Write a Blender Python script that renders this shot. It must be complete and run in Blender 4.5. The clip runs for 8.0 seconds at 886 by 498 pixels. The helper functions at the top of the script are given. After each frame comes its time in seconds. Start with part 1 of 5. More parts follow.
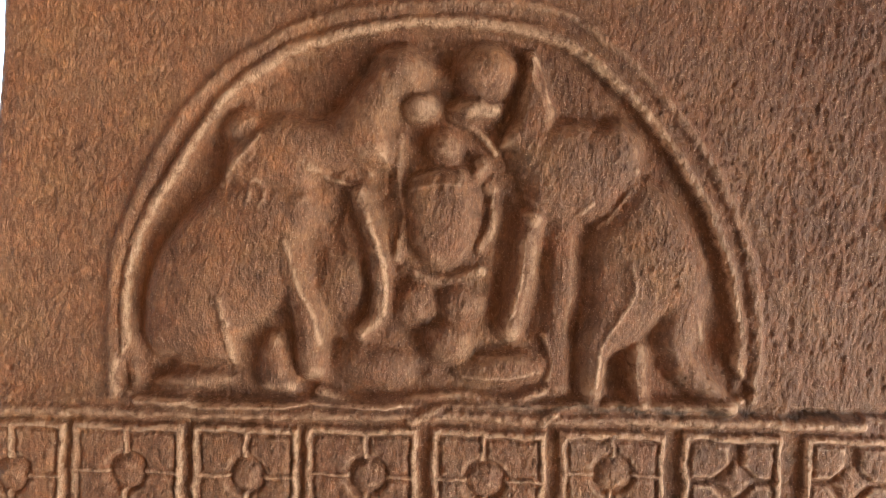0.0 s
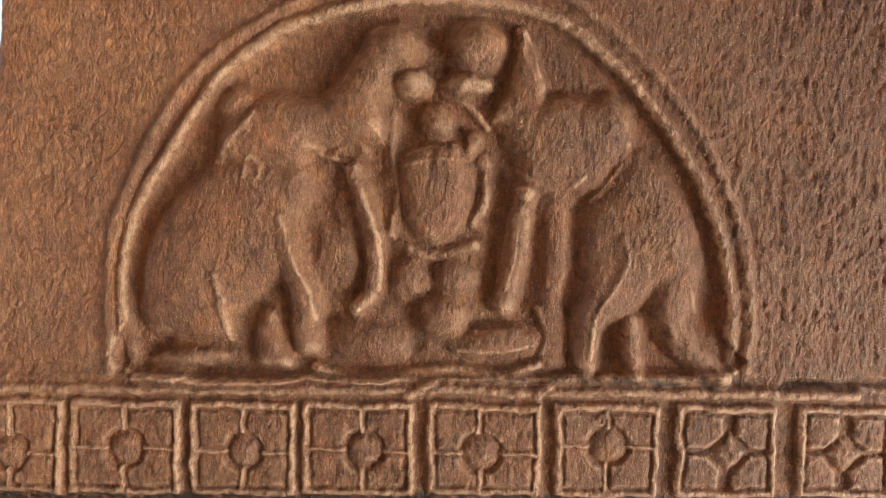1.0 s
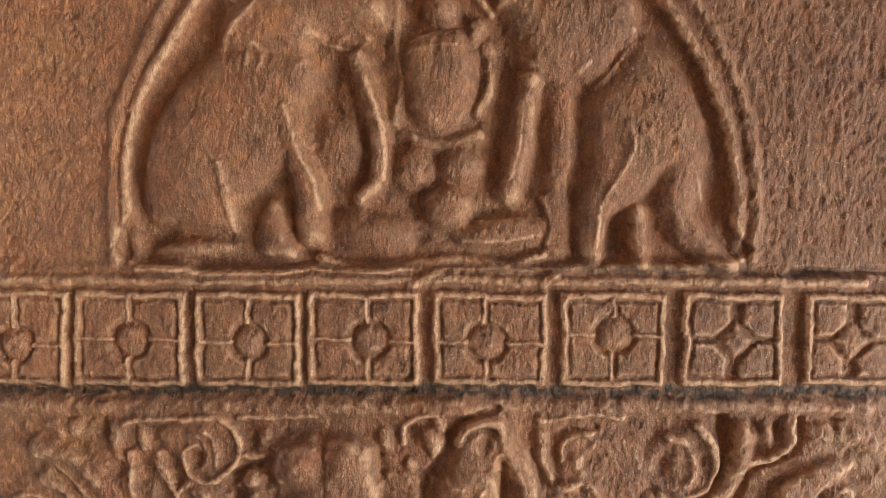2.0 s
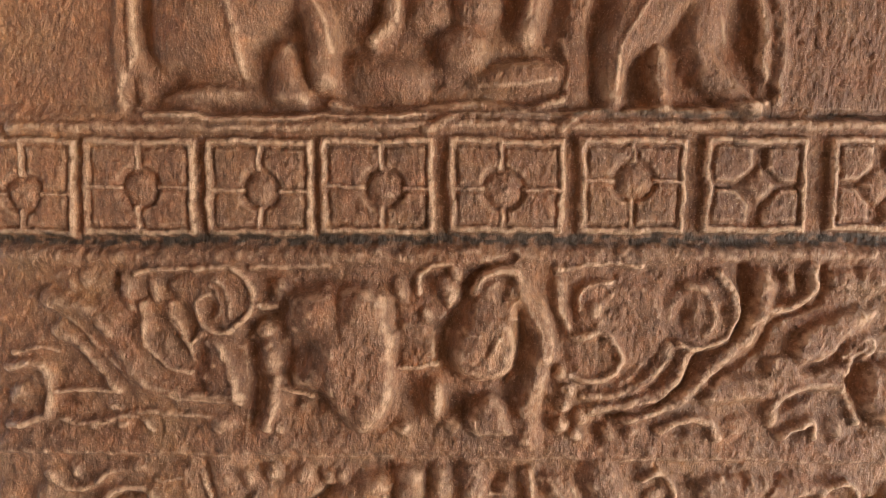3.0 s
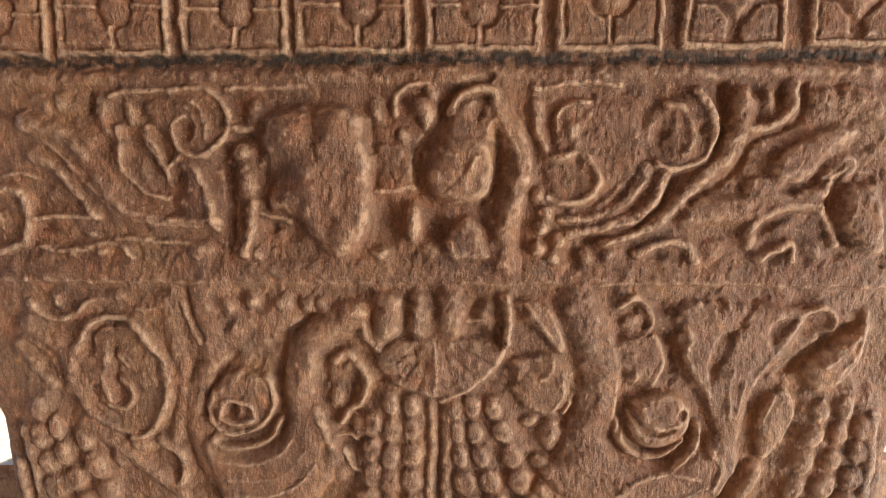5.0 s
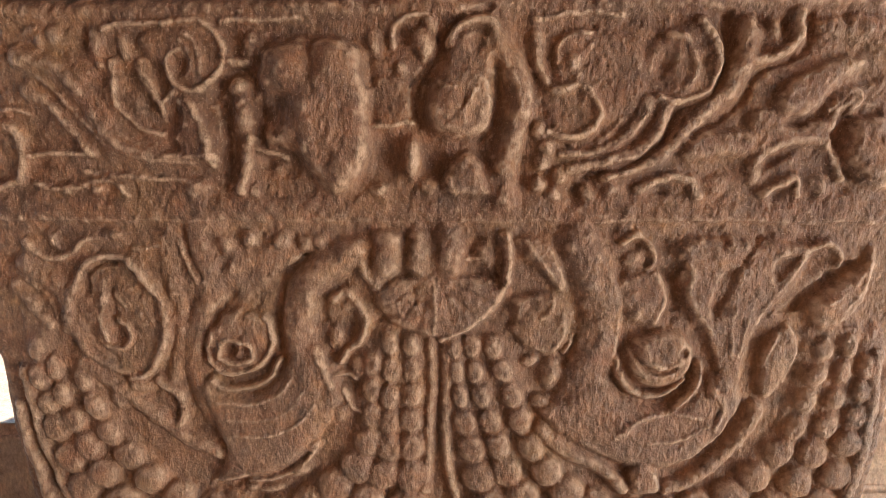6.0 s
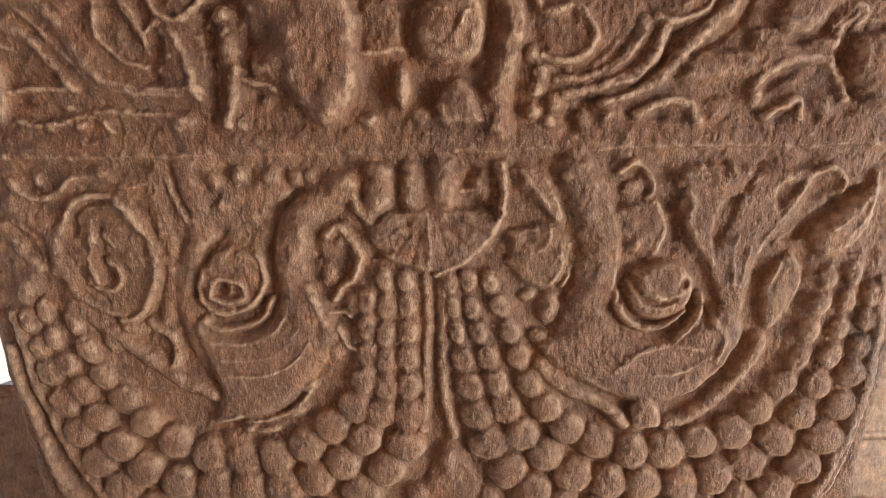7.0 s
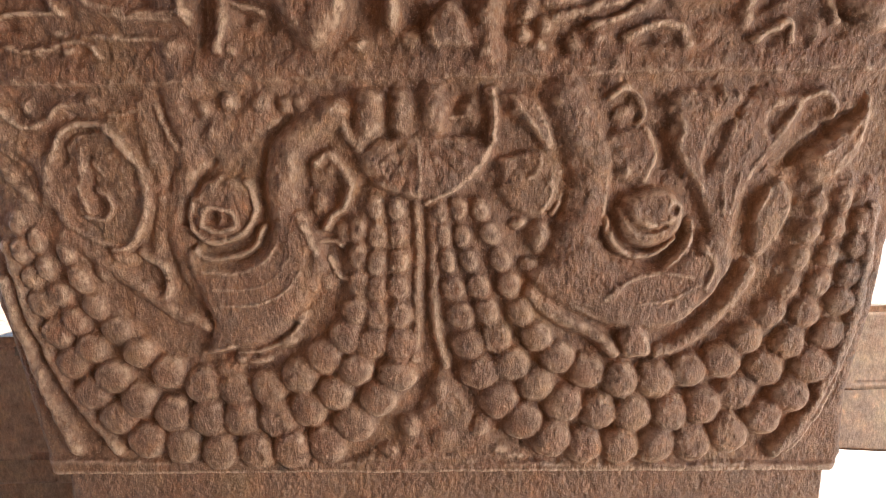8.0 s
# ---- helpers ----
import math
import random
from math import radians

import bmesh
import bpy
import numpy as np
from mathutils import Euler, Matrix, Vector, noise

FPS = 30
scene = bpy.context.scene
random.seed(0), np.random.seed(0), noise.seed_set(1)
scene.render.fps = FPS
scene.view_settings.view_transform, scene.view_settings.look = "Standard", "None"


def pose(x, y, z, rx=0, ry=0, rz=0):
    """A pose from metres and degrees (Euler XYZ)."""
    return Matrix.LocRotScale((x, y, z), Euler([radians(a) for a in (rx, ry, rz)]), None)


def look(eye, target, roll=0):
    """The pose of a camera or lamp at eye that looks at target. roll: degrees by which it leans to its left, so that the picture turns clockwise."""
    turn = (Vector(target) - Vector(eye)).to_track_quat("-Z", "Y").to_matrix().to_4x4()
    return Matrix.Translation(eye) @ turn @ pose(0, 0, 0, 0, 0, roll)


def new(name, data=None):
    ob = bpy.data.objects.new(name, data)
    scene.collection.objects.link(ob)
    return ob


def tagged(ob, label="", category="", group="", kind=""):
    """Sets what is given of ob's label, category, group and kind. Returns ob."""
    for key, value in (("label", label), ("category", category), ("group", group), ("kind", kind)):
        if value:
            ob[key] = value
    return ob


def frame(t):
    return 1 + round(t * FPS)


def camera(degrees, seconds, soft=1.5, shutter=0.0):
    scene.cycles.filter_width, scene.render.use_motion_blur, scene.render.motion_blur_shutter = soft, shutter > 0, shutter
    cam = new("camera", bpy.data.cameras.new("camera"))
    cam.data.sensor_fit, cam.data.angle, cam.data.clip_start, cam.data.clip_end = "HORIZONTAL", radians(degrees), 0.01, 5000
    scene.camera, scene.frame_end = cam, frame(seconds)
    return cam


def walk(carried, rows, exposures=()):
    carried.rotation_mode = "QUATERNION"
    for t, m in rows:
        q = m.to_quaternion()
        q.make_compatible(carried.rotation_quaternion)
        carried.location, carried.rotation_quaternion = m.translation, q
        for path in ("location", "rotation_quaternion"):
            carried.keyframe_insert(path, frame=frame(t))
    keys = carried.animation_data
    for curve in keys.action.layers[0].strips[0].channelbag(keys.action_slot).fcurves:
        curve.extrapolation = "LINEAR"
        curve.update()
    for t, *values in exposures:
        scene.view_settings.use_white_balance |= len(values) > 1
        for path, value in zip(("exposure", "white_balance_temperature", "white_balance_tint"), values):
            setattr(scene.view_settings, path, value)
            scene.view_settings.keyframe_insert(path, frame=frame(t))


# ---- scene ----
cam = camera(75.0, 8.0, soft=1.0)
PATH = [
    (0, (0.002, -0.489, 1.553), (0.002, 1.509, 1.465), 2.0),
    (0.5, (0.006, -0.492, 1.544), (0.009, 1.506, 1.464), 1.7),
    (1, (0.008, -0.494, 1.528), (0.007, 1.504, 1.455), 1.4),
    (1.2, (0.008, -0.495, 1.517), (0.008, 1.504, 1.446), 1.3),
    (2.3, (0.006, -0.495, 1.401), (0.001, 1.502, 1.29), 1.0),
    (2.5, (0.005, -0.493, 1.378), (-0.002, 1.503, 1.247), 1.1),
    (3, (-0.002, -0.491, 1.323), (-0.015, 1.503, 1.167), 0.8),
    (3.5, (0.004, -0.491, 1.275), (-0.012, 1.501, 1.107), 0.4),
    (4, (0.015, -0.493, 1.237), (0.0, 1.498, 1.045), 0.2),
    (5.5, (0.022, -0.503, 1.168), (0.0, 1.483, 0.932), 0.6),
    (6, (0.024, -0.5, 1.144), (-0.004, 1.483, 0.883), 0.3),
    (6.5, (0.026, -0.494, 1.121), (-0.007, 1.484, 0.832), -0.3),
    (7, (0.031, -0.495, 1.099), (-0.006, 1.48, 0.783), -0.8),
    (7.5, (0.031, -0.497, 1.074), (-0.005, 1.473, 0.734), -0.9),
    (8, (0.038, -0.504, 1.048), (0.003, 1.464, 0.69), -0.9),
]
walk(cam, [(t, look(eye, target, roll)) for t, eye, target, roll in PATH], [(0.0, 2.2, 6600, 10), (1.2, 2.2, 6600, 10), (4.0, 2.2, 6550, 10), (6.0, 1.88, 6320, 10), (8.0, 1.88, 6050, 10)])

# ---- world, light ----
world = bpy.data.worlds.new("world")
scene.world = world
world.use_nodes = True
wn = world.node_tree.nodes
sky = wn.new("ShaderNodeTexSky")
sky.sky_type, sky.sun_disc = "NISHITA", False
sky.sun_elevation, sky.sun_rotation = radians(50), radians(140)
world.node_tree.links.new(sky.outputs[0], wn["Background"].inputs[0])
wn["Background"].inputs[1].default_value = 0.10
sun = new("sun", bpy.data.lights.new("sun", "SUN"))
sun.data.energy, sun.data.angle, sun.data.color = 4.0, radians(0.5), (1.0, 0.95, 0.86)
sun.matrix_world = look((3.0, 6.0, 9.0), (0, 0, 0))
# daylight thrown up from the sunlit court, through the low opening of the hall
court = new("court_light", bpy.data.lights.new("court_light", "AREA"))
court.data.shape, court.data.size, court.data.size_y = "RECTANGLE", 1.1, 0.8
court.data.energy, court.data.color = 29.0, (1.0, 0.88, 0.74)
court.matrix_world = look((2.7, -1.45, 0.05), (0, 0, 1.1))


# ---- materials ----
def shader(name, rough=0.85):
    m = bpy.data.materials.new(name)
    m.use_nodes = True
    n, l = m.node_tree.nodes, m.node_tree.links
    b = n["Principled BSDF"]
    b.inputs["Roughness"].default_value = rough
    return m, n, l, b


def noise_node(n, l, scale, detail=6.0, rough=0.6, stretch=(1, 1, 1)):
    co, mp, t = n.new("ShaderNodeNewGeometry"), n.new("ShaderNodeMapping"), n.new("ShaderNodeTexNoise")
    mp.inputs["Scale"].default_value = stretch
    l.new(co.outputs["Position"], mp.inputs["Vector"])
    l.new(mp.outputs["Vector"], t.inputs["Vector"])
    t.inputs["Scale"].default_value, t.inputs["Detail"].default_value, t.inputs["Roughness"].default_value = scale, detail, rough
    return t.outputs["Fac"]


def ramp(n, l, fac, *stops):
    r = n.new("ShaderNodeValToRGB")
    e = r.color_ramp.elements
    while len(e) < len(stops):
        e.new(0.5)
    for k, (p, c) in zip(e, stops):
        k.position, k.color = p, (*c, 1)
    l.new(fac, r.inputs[0])
    return r.outputs[0]


def mix(n, l, kind, fac, a, b):
    m = n.new("ShaderNodeMix")
    m.data_type, m.blend_type = "RGBA", kind
    for s, v in ((0, fac), (6, a), (7, b)):
        if hasattr(v, "is_linked"):
            l.new(v, m.inputs[s])
        else:
            m.inputs[s].default_value = v if s == 0 else (*v, 1)
    return m.outputs[2]


def mapped(n, l, value, low, high):
    m = n.new("ShaderNodeMapRange")
    m.inputs["From Min"].default_value, m.inputs["From Max"].default_value = low, high
    l.new(value, m.inputs["Value"])
    return m.outputs["Result"]


def sandstone(name, dark, mid, pale, worn, bump=1.0, streak=(1, 1, 0.45), tone_and_light=False):
    m, n, l, b = shader(name, 0.48)
    c = ramp(n, l, noise_node(n, l, 7, 8, 0.62), (0.3, dark), (0.52, mid), (0.75, pale))
    g = ramp(n, l, noise_node(n, l, 230, 3, 0.75, streak), (0.30, (0.7, 0.66, 0.64)), (0.5, (1, 1, 1)), (0.70, (1.36, 1.34, 1.28)))
    c = mix(n, l, "MULTIPLY", 1.0, c, g)
    mo = ramp(n, l, noise_node(n, l, 60, 4, 0.7), (0.30, (0.62, 0.55, 0.50)), (0.5, (1, 1, 1)), (0.70, (1.28, 1.25, 1.1)))
    c = mix(n, l, "MULTIPLY", 0.8, c, mo)
    oc = ramp(n, l, noise_node(n, l, 14, 4, 0.6), (0.48, (0, 0, 0)), (0.68, (0.55, 0.55, 0.55)))
    c = mix(n, l, "MULTIPLY", oc, c, (0.97, 1.02, 0.84))
    hue = ramp(n, l, noise_node(n, l, 31, 4, 0.6), (0.36, (0.86, 0.92, 1.02)), (0.5, (1, 1, 1)), (0.64, (1.16, 0.98, 0.88)))
    c = mix(n, l, "MULTIPLY", 0.5, c, hue)
    s = ramp(n, l, noise_node(n, l, 22, 5, 0.7), (0.50, (0, 0, 0)), (0.72, (1, 1, 1)))
    c = mix(n, l, "MIX", mix(n, l, "MULTIPLY", 1.0, s, (0.32, 0.32, 0.32)), c, (0.20, 0.145, 0.11))
    if tone_and_light:  # darker and greyer towards the upper right, beside the arch
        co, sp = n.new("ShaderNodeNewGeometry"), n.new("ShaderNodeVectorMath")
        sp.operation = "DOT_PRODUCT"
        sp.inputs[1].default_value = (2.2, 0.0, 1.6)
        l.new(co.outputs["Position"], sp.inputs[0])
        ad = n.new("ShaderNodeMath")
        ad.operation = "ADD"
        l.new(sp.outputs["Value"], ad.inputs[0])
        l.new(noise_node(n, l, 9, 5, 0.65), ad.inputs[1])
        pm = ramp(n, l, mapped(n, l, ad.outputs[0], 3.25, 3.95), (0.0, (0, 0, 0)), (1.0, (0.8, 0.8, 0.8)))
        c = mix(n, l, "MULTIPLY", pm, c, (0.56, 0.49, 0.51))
        # paler upper left, with brightness painted in to offset the lamp's falloff
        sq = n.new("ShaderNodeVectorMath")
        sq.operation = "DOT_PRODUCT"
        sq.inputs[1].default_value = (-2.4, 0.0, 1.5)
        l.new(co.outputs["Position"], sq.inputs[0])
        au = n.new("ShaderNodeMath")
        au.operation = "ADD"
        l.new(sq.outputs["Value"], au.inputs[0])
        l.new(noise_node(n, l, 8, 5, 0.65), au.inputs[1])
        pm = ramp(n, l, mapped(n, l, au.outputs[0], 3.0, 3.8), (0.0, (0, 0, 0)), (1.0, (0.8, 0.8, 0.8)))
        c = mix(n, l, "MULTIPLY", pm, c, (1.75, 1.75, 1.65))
        # the lowest block is greyer, and painted brighter where the lamp falls short
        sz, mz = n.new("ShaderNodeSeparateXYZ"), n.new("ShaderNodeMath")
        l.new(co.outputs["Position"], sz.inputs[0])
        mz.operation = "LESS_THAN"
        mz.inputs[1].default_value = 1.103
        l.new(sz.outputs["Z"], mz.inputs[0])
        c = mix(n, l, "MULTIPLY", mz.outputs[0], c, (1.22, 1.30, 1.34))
    a = n.new("ShaderNodeAttribute")
    a.attribute_name = "wear"
    w = mix(n, l, "MULTIPLY", 1.0, a.outputs["Fac"], ramp(n, l, noise_node(n, l, 120, 4, 0.7), (0.30, (0, 0, 0)), (0.52, (1, 1, 1))))
    c = mix(n, l, "MIX", w, c, worn)
    gloss = n.new("ShaderNodeMapRange")
    gloss.inputs["To Min"].default_value, gloss.inputs["To Max"].default_value = 0.58, 0.36
    l.new(w, gloss.inputs["Value"])
    l.new(gloss.outputs["Result"], b.inputs["Roughness"])
    # sparse pale mineral grains, with their glints painted into the colour
    gl = ramp(n, l, noise_node(n, l, 520, 2, 0.5), (0.61, (0, 0, 0)), (0.70, (1, 1, 1)))
    c = mix(n, l, "MIX", mix(n, l, "MULTIPLY", 1.0, gl, (0.42, 0.42, 0.42)), c, worn)
    so = n.new("ShaderNodeAttribute")
    so.attribute_name = "soot_shade"
    c = mix(n, l, "MIX", so.outputs["Fac"], c, (0.030, 0.021, 0.013))
    l.new(c, b.inputs["Base Color"])
    bp, bq = n.new("ShaderNodeBump"), n.new("ShaderNodeBump")
    bp.inputs["Strength"].default_value, bp.inputs["Distance"].default_value = 0.6 * bump, 0.0032
    bq.inputs["Strength"].default_value, bq.inputs["Distance"].default_value = 0.8 * bump, 0.005
    bf = n.new("ShaderNodeBump")
    bf.inputs["Strength"].default_value, bf.inputs["Distance"].default_value = 0.62 * bump, 0.002
    l.new(noise_node(n, l, 700, 2, 0.6, streak), bf.inputs["Height"])
    l.new(noise_node(n, l, 330, 3, 0.6, streak), bp.inputs["Height"])
    l.new(noise_node(n, l, 110, 5, 0.7), bq.inputs["Height"])
    l.new(bq.outputs[0], bp.inputs["Normal"])
    l.new(bp.outputs[0], bf.inputs["Normal"])
    l.new(bf.outputs[0], b.inputs["Normal"])
    b.inputs["Specular IOR Level"].default_value = 0.65
    return m


STONE = sandstone("red_sandstone", (0.205, 0.104, 0.061), (0.298, 0.159, 0.095), (0.385, 0.222, 0.139), (0.70, 0.49, 0.33), tone_and_light=True)
PALE = sandstone("pale_worn_stone", (0.42, 0.36, 0.30), (0.52, 0.45, 0.38), (0.62, 0.56, 0.48), (0.7, 0.65, 0.6), 0.6)
TAN = sandstone("tan_bench_stone", (0.36, 0.24, 0.165), (0.47, 0.335, 0.245), (0.56, 0.43, 0.33), (0.5, 0.4, 0.3), 0.5)
ROCK = sandstone("brown_cave_rock", (0.20, 0.11, 0.065), (0.27, 0.155, 0.09), (0.33, 0.2, 0.125), (0.4, 0.3, 0.2), 0.5)

# ---- the pillar's carved face ----
# Heights are in millimetres in front of the plane y = 0; x and z in millimetres too.
STEP, TOP, FOOT = 1.25, 1810.0, 690.0
LEDGE = 741.0  # underside of the capital, where the plain shaft begins


def side(z, heights, places):
    return np.interp(z, heights, places)


def left_edge(z):
    return np.where(z < LEDGE, -344.0, side(z, [741, 780, 825, 880, 907, 972, 990, 1005, 1110, 1290, 1400, 1560, 1690, 1810], [-356, -363, -370, -378, -384, -389, -397, -405, -406, -400, -394, -388, -378, -376]))


def right_edge(z):
    return np.where(z < LEDGE, 393.0, side(z, [741, 755, 774, 818, 845, 898, 948, 984, 1010, 1110, 1400, 1810], [398, 405, 404, 403, 408, 418, 423, 428, 432, 430, 412, 390]))


NZ, NX = int((TOP - FOOT) / STEP) + 1, 661
ZZ = np.repeat(np.linspace(FOOT, TOP, NZ)[:, None], NX, 1)
UU = np.repeat(np.linspace(0, 1, NX)[None, :], NZ, 0)
LEFT, RIGHT = left_edge(ZZ), right_edge(ZZ)
XX = LEFT + UU * (RIGHT - LEFT)
BASE = np.zeros((NZ, NX))
OWNER = np.zeros((NZ, NX), int)
OWNERS = []


def owner_id(key):
    if key not in OWNERS:
        OWNERS.append(key)
    return OWNERS.index(key)


def grain(fx, fz, seed, octaves=3):
    """Smooth value noise in -1..1 with cells of fx by fz millimetres."""
    rng, total, amp, result = np.random.default_rng(seed), 0.0, 1.0, np.zeros((NZ, NX))
    for o in range(octaves):
        a, b = (XX + 420) / fx * 2 ** o, (ZZ - FOOT) / fz * 2 ** o
        i, j = np.floor(a).astype(int), np.floor(b).astype(int)
        t = rng.uniform(-1, 1, (j.max() + 2, i.max() + 2))
        u, v = a - i, b - j
        u, v = u * u * (3 - 2 * u), v * v * (3 - 2 * v)
        result += amp * ((t[j, i] * (1 - u) + t[j, i + 1] * u) * (1 - v) + (t[j + 1, i] * (1 - u) + t[j + 1, i + 1] * u) * v)
        total, amp = total + amp, amp * 0.55
    return result / total


def soften(a, n):
    for _ in range(n):
        p = np.pad(a, 1, mode="edge")
        a = (p[:-2, 1:-1] + p[2:, 1:-1] + p[1:-1, :-2] + p[1:-1, 2:] + 4 * p[1:-1, 1:-1]) / 8
    return a


# hand-cut unevenness: the carver's line wanders by a millimetre or two
WX = XX + 2.4 * grain(26, 26, 5) + 1.2 * grain(9, 9, 7)
WZ = ZZ + 2.4 * grain(26, 26, 6) + 1.2 * grain(9, 9, 8)


def spline(points, closed=False, n=6):
    p = np.array(points, float)
    if len(p) == 2:
        return p
    q = np.vstack([p[-1], p, p[:2]]) if closed else np.vstack([2 * p[0] - p[1], p, 2 * p[-1] - p[-2]])
    res = []
    for i in range(1, len(q) - 2):
        for t in np.arange(n) / n:
            a, b, c, d = q[i - 1:i + 3]
            res.append(0.5 * (2 * b + (c - a) * t + (2 * a - 5 * b + 4 * c - d) * t * t + (3 * b - a - 3 * c + d) * t ** 3))
    if not closed:
        res.append(q[-2])
    return np.array(res)


def window(x0, x1, z0, z1):
    r0, r1 = int((z0 - FOOT) / STEP) - 2, int((z1 - FOOT) / STEP) + 3
    r0, r1 = max(r0, 0), max(min(r1, NZ), 1)
    rows = ZZ[[r0, r1 - 1, (r0 + r1) // 2 if r1 < NZ else r0], 0]
    lo, hi = left_edge(rows), right_edge(rows)
    c0, c1 = int(((x0 - lo) / (hi - lo)).min() * NX) - 8, int(((x1 - lo) / (hi - lo)).max() * NX) + 9
    return slice(max(r0, 0), max(min(r1, NZ), 0)), slice(max(c0, 0), max(min(c1, NX), 0))


def nearest(points, s, closed=False):
    """Distance to a polyline, how far along it the nearest place lies (0..1), and whether inside."""
    x, z = WX[s], WZ[s]
    best, along, inside = np.full(x.shape, 1e9), np.zeros(x.shape), np.zeros(x.shape, bool)
    ends = np.roll(points, -1, 0) if closed else points[1:]
    for k, (a, b) in enumerate(zip(points, ends)):
        d = b - a
        t = np.clip(((x - a[0]) * d[0] + (z - a[1]) * d[1]) / max(d @ d, 1e-9), 0, 1)
        e = np.hypot(x - a[0] - t * d[0], z - a[1] - t * d[1])
        near = e < best
        best, along = np.where(near, e, best), np.where(near, (k + t) / len(ends), along)
        if closed and a[1] != b[1]:
            inside ^= ((a[1] > z) != (b[1] > z)) & (x < (b[0] - a[0]) * (z - a[1]) / (b[1] - a[1]) + a[0])
    return best, along, inside


def lay(owner, s, v, mode):
    h = HEIGHT[s]
    if mode == "cut":
        HEIGHT[s] = h - 0.75 * v
        return
    if mode == "sink":
        BASE[s] -= v
        HEIGHT[s] = h - v
        if owner:
            OWNER[s] = np.where(v > 0.4 * v.max(), owner_id(owner), OWNER[s])
        return
    up = h + v if mode == "add" else np.maximum(h, BASE[s] + v)
    if owner:
        OWNER[s] = np.where((v > 0.25) & (up > h + 0.05), owner_id(owner), OWNER[s])
    HEIGHT[s] = up


def rounded(t):
    return np.clip(1 - np.clip(t, 0, 1) ** 2.1, 0, 1)


def full(t):
    return np.clip(1 - np.clip(t, 0, 1) ** 3.2, 0, 1) ** 0.55


def stroke(owner, points, width, height, end=None, mode="raise"):
    """A rounded band along a curve; width is half its breadth, which may taper to end."""
    p = spline(points)
    w = max(width, end or 0)
    s = window(p[:, 0].min() - w, p[:, 0].max() + w, p[:, 1].min() - w, p[:, 1].max() + w)
    d, along, _ = nearest(p, s)
    w = width + ((width if end is None else end) - width) * along
    lay(owner, s, height * rounded(d / w), mode)


def fill(owner, points, height, edge, dome=0.0, mode="raise"):
    """A closed form with a rounded edge, swelling by dome towards its middle."""
    p = spline(points, True)
    s = window(p[:, 0].min(), p[:, 0].max(), p[:, 1].min(), p[:, 1].max())
    d, _, inside = nearest(p, s, True)
    d = np.where(inside, d, 0)
    lay(owner, s, height * rounded(1 - d / edge) * inside + dome * (1 - np.exp(-d / 22.0)), mode)


def knob(owner, x, z, rx, rz, height, turn=0, mode="raise", profile=rounded):
    r = max(rx, rz)
    s = window(x - r, x + r, z - r, z + r)
    a, b, c = WX[s] - x, WZ[s] - z, radians(turn)
    d = np.hypot((a * math.cos(c) + b * math.sin(c)) / rx, (b * math.cos(c) - a * math.sin(c)) / rz)
    lay(owner, s, height * profile(d), mode)


BEAD_COUNT = [0]


def beads(owner, points, radius, height, step):
    """Round beads threaded along a curve; every bead is a piece of its own."""
    p = spline(points, n=24)
    run = np.concatenate([[0], np.cumsum(np.hypot(*np.diff(p, axis=0).T))])
    rng = np.random.default_rng(len(OWNERS))
    stroke("", points, radius * 0.8, height * 0.36)
    t = 0.0
    while t < run[-1]:
        x, z = np.interp(t, run, p[:, 0]), np.interp(t, run, p[:, 1])
        x2, z2 = np.interp(min(t + 2, run[-1]), run, p[:, 0]), np.interp(min(t + 2, run[-1]), run, p[:, 1])
        x1, z1 = np.interp(max(t - 2, 0), run, p[:, 0]), np.interp(max(t - 2, 0), run, p[:, 1])
        grow = np.interp(z, [780, 850, 950, 1040], [1.0, 0.93, 0.72, 0.62])
        broad = np.interp(z, [780, 850, 900, 950, 1040], [0.97, 0.84, 0.60, 0.45, 0.40])
        BEAD_COUNT[0] += 1
        knob("%s/bead#%d" % (owner, BEAD_COUNT[0]), x, z, step * grow * 0.57, radius * broad * rng.uniform(0.94, 1.06), height * (0.62 + 0.38 * broad) * rng.uniform(0.88, 1.1), math.degrees(math.atan2(z2 - z1, x2 - x1)), profile=full)
        t += step * grow * rng.uniform(0.95, 1.05)


def smoothstep(a, b, v):
    t = np.clip((v - a) / (b - a), 0, 1)
    return t * t * (3 - 2 * t)


HEIGHT = np.zeros((NZ, NX))
LABELS = {
    "upper_field": "plain pitted red sandstone field", "tympanum": "sunken ground of the half-round panel",
    "arch_moulding": "double raised arch moulding, worn", "elephant_relief": "kneeling carved elephant with raised trunk",
    "seated_figure_relief": "worn seated figure carved in relief", "rosette_panel": "square panel with four petals round a boss",
    "bead_strand": "hanging strand of carved round beads", "bird_relief": "carved bird with scrolled tail",
    "scroll_relief": "carved foliage scroll", "plume_relief": "long carved foliage plume", "animal_relief": "worn carved animal in low relief",
    "horse_relief": "worn carved horse head with mane", "fillet": "raised worn stone fillet", "drapery_relief": "carved hanging drapery lobe", "pendant": "carved triangular pendant",
    "shaft_face": "plain smoother reddish shaft below the capital",
}


# ground levels of the bands, from the top down

def level(x, left, right):
    """A line across the face, from its height at x = -350 to that at x = 350."""
    return left + (right - left) * (x + 350) / 700.0


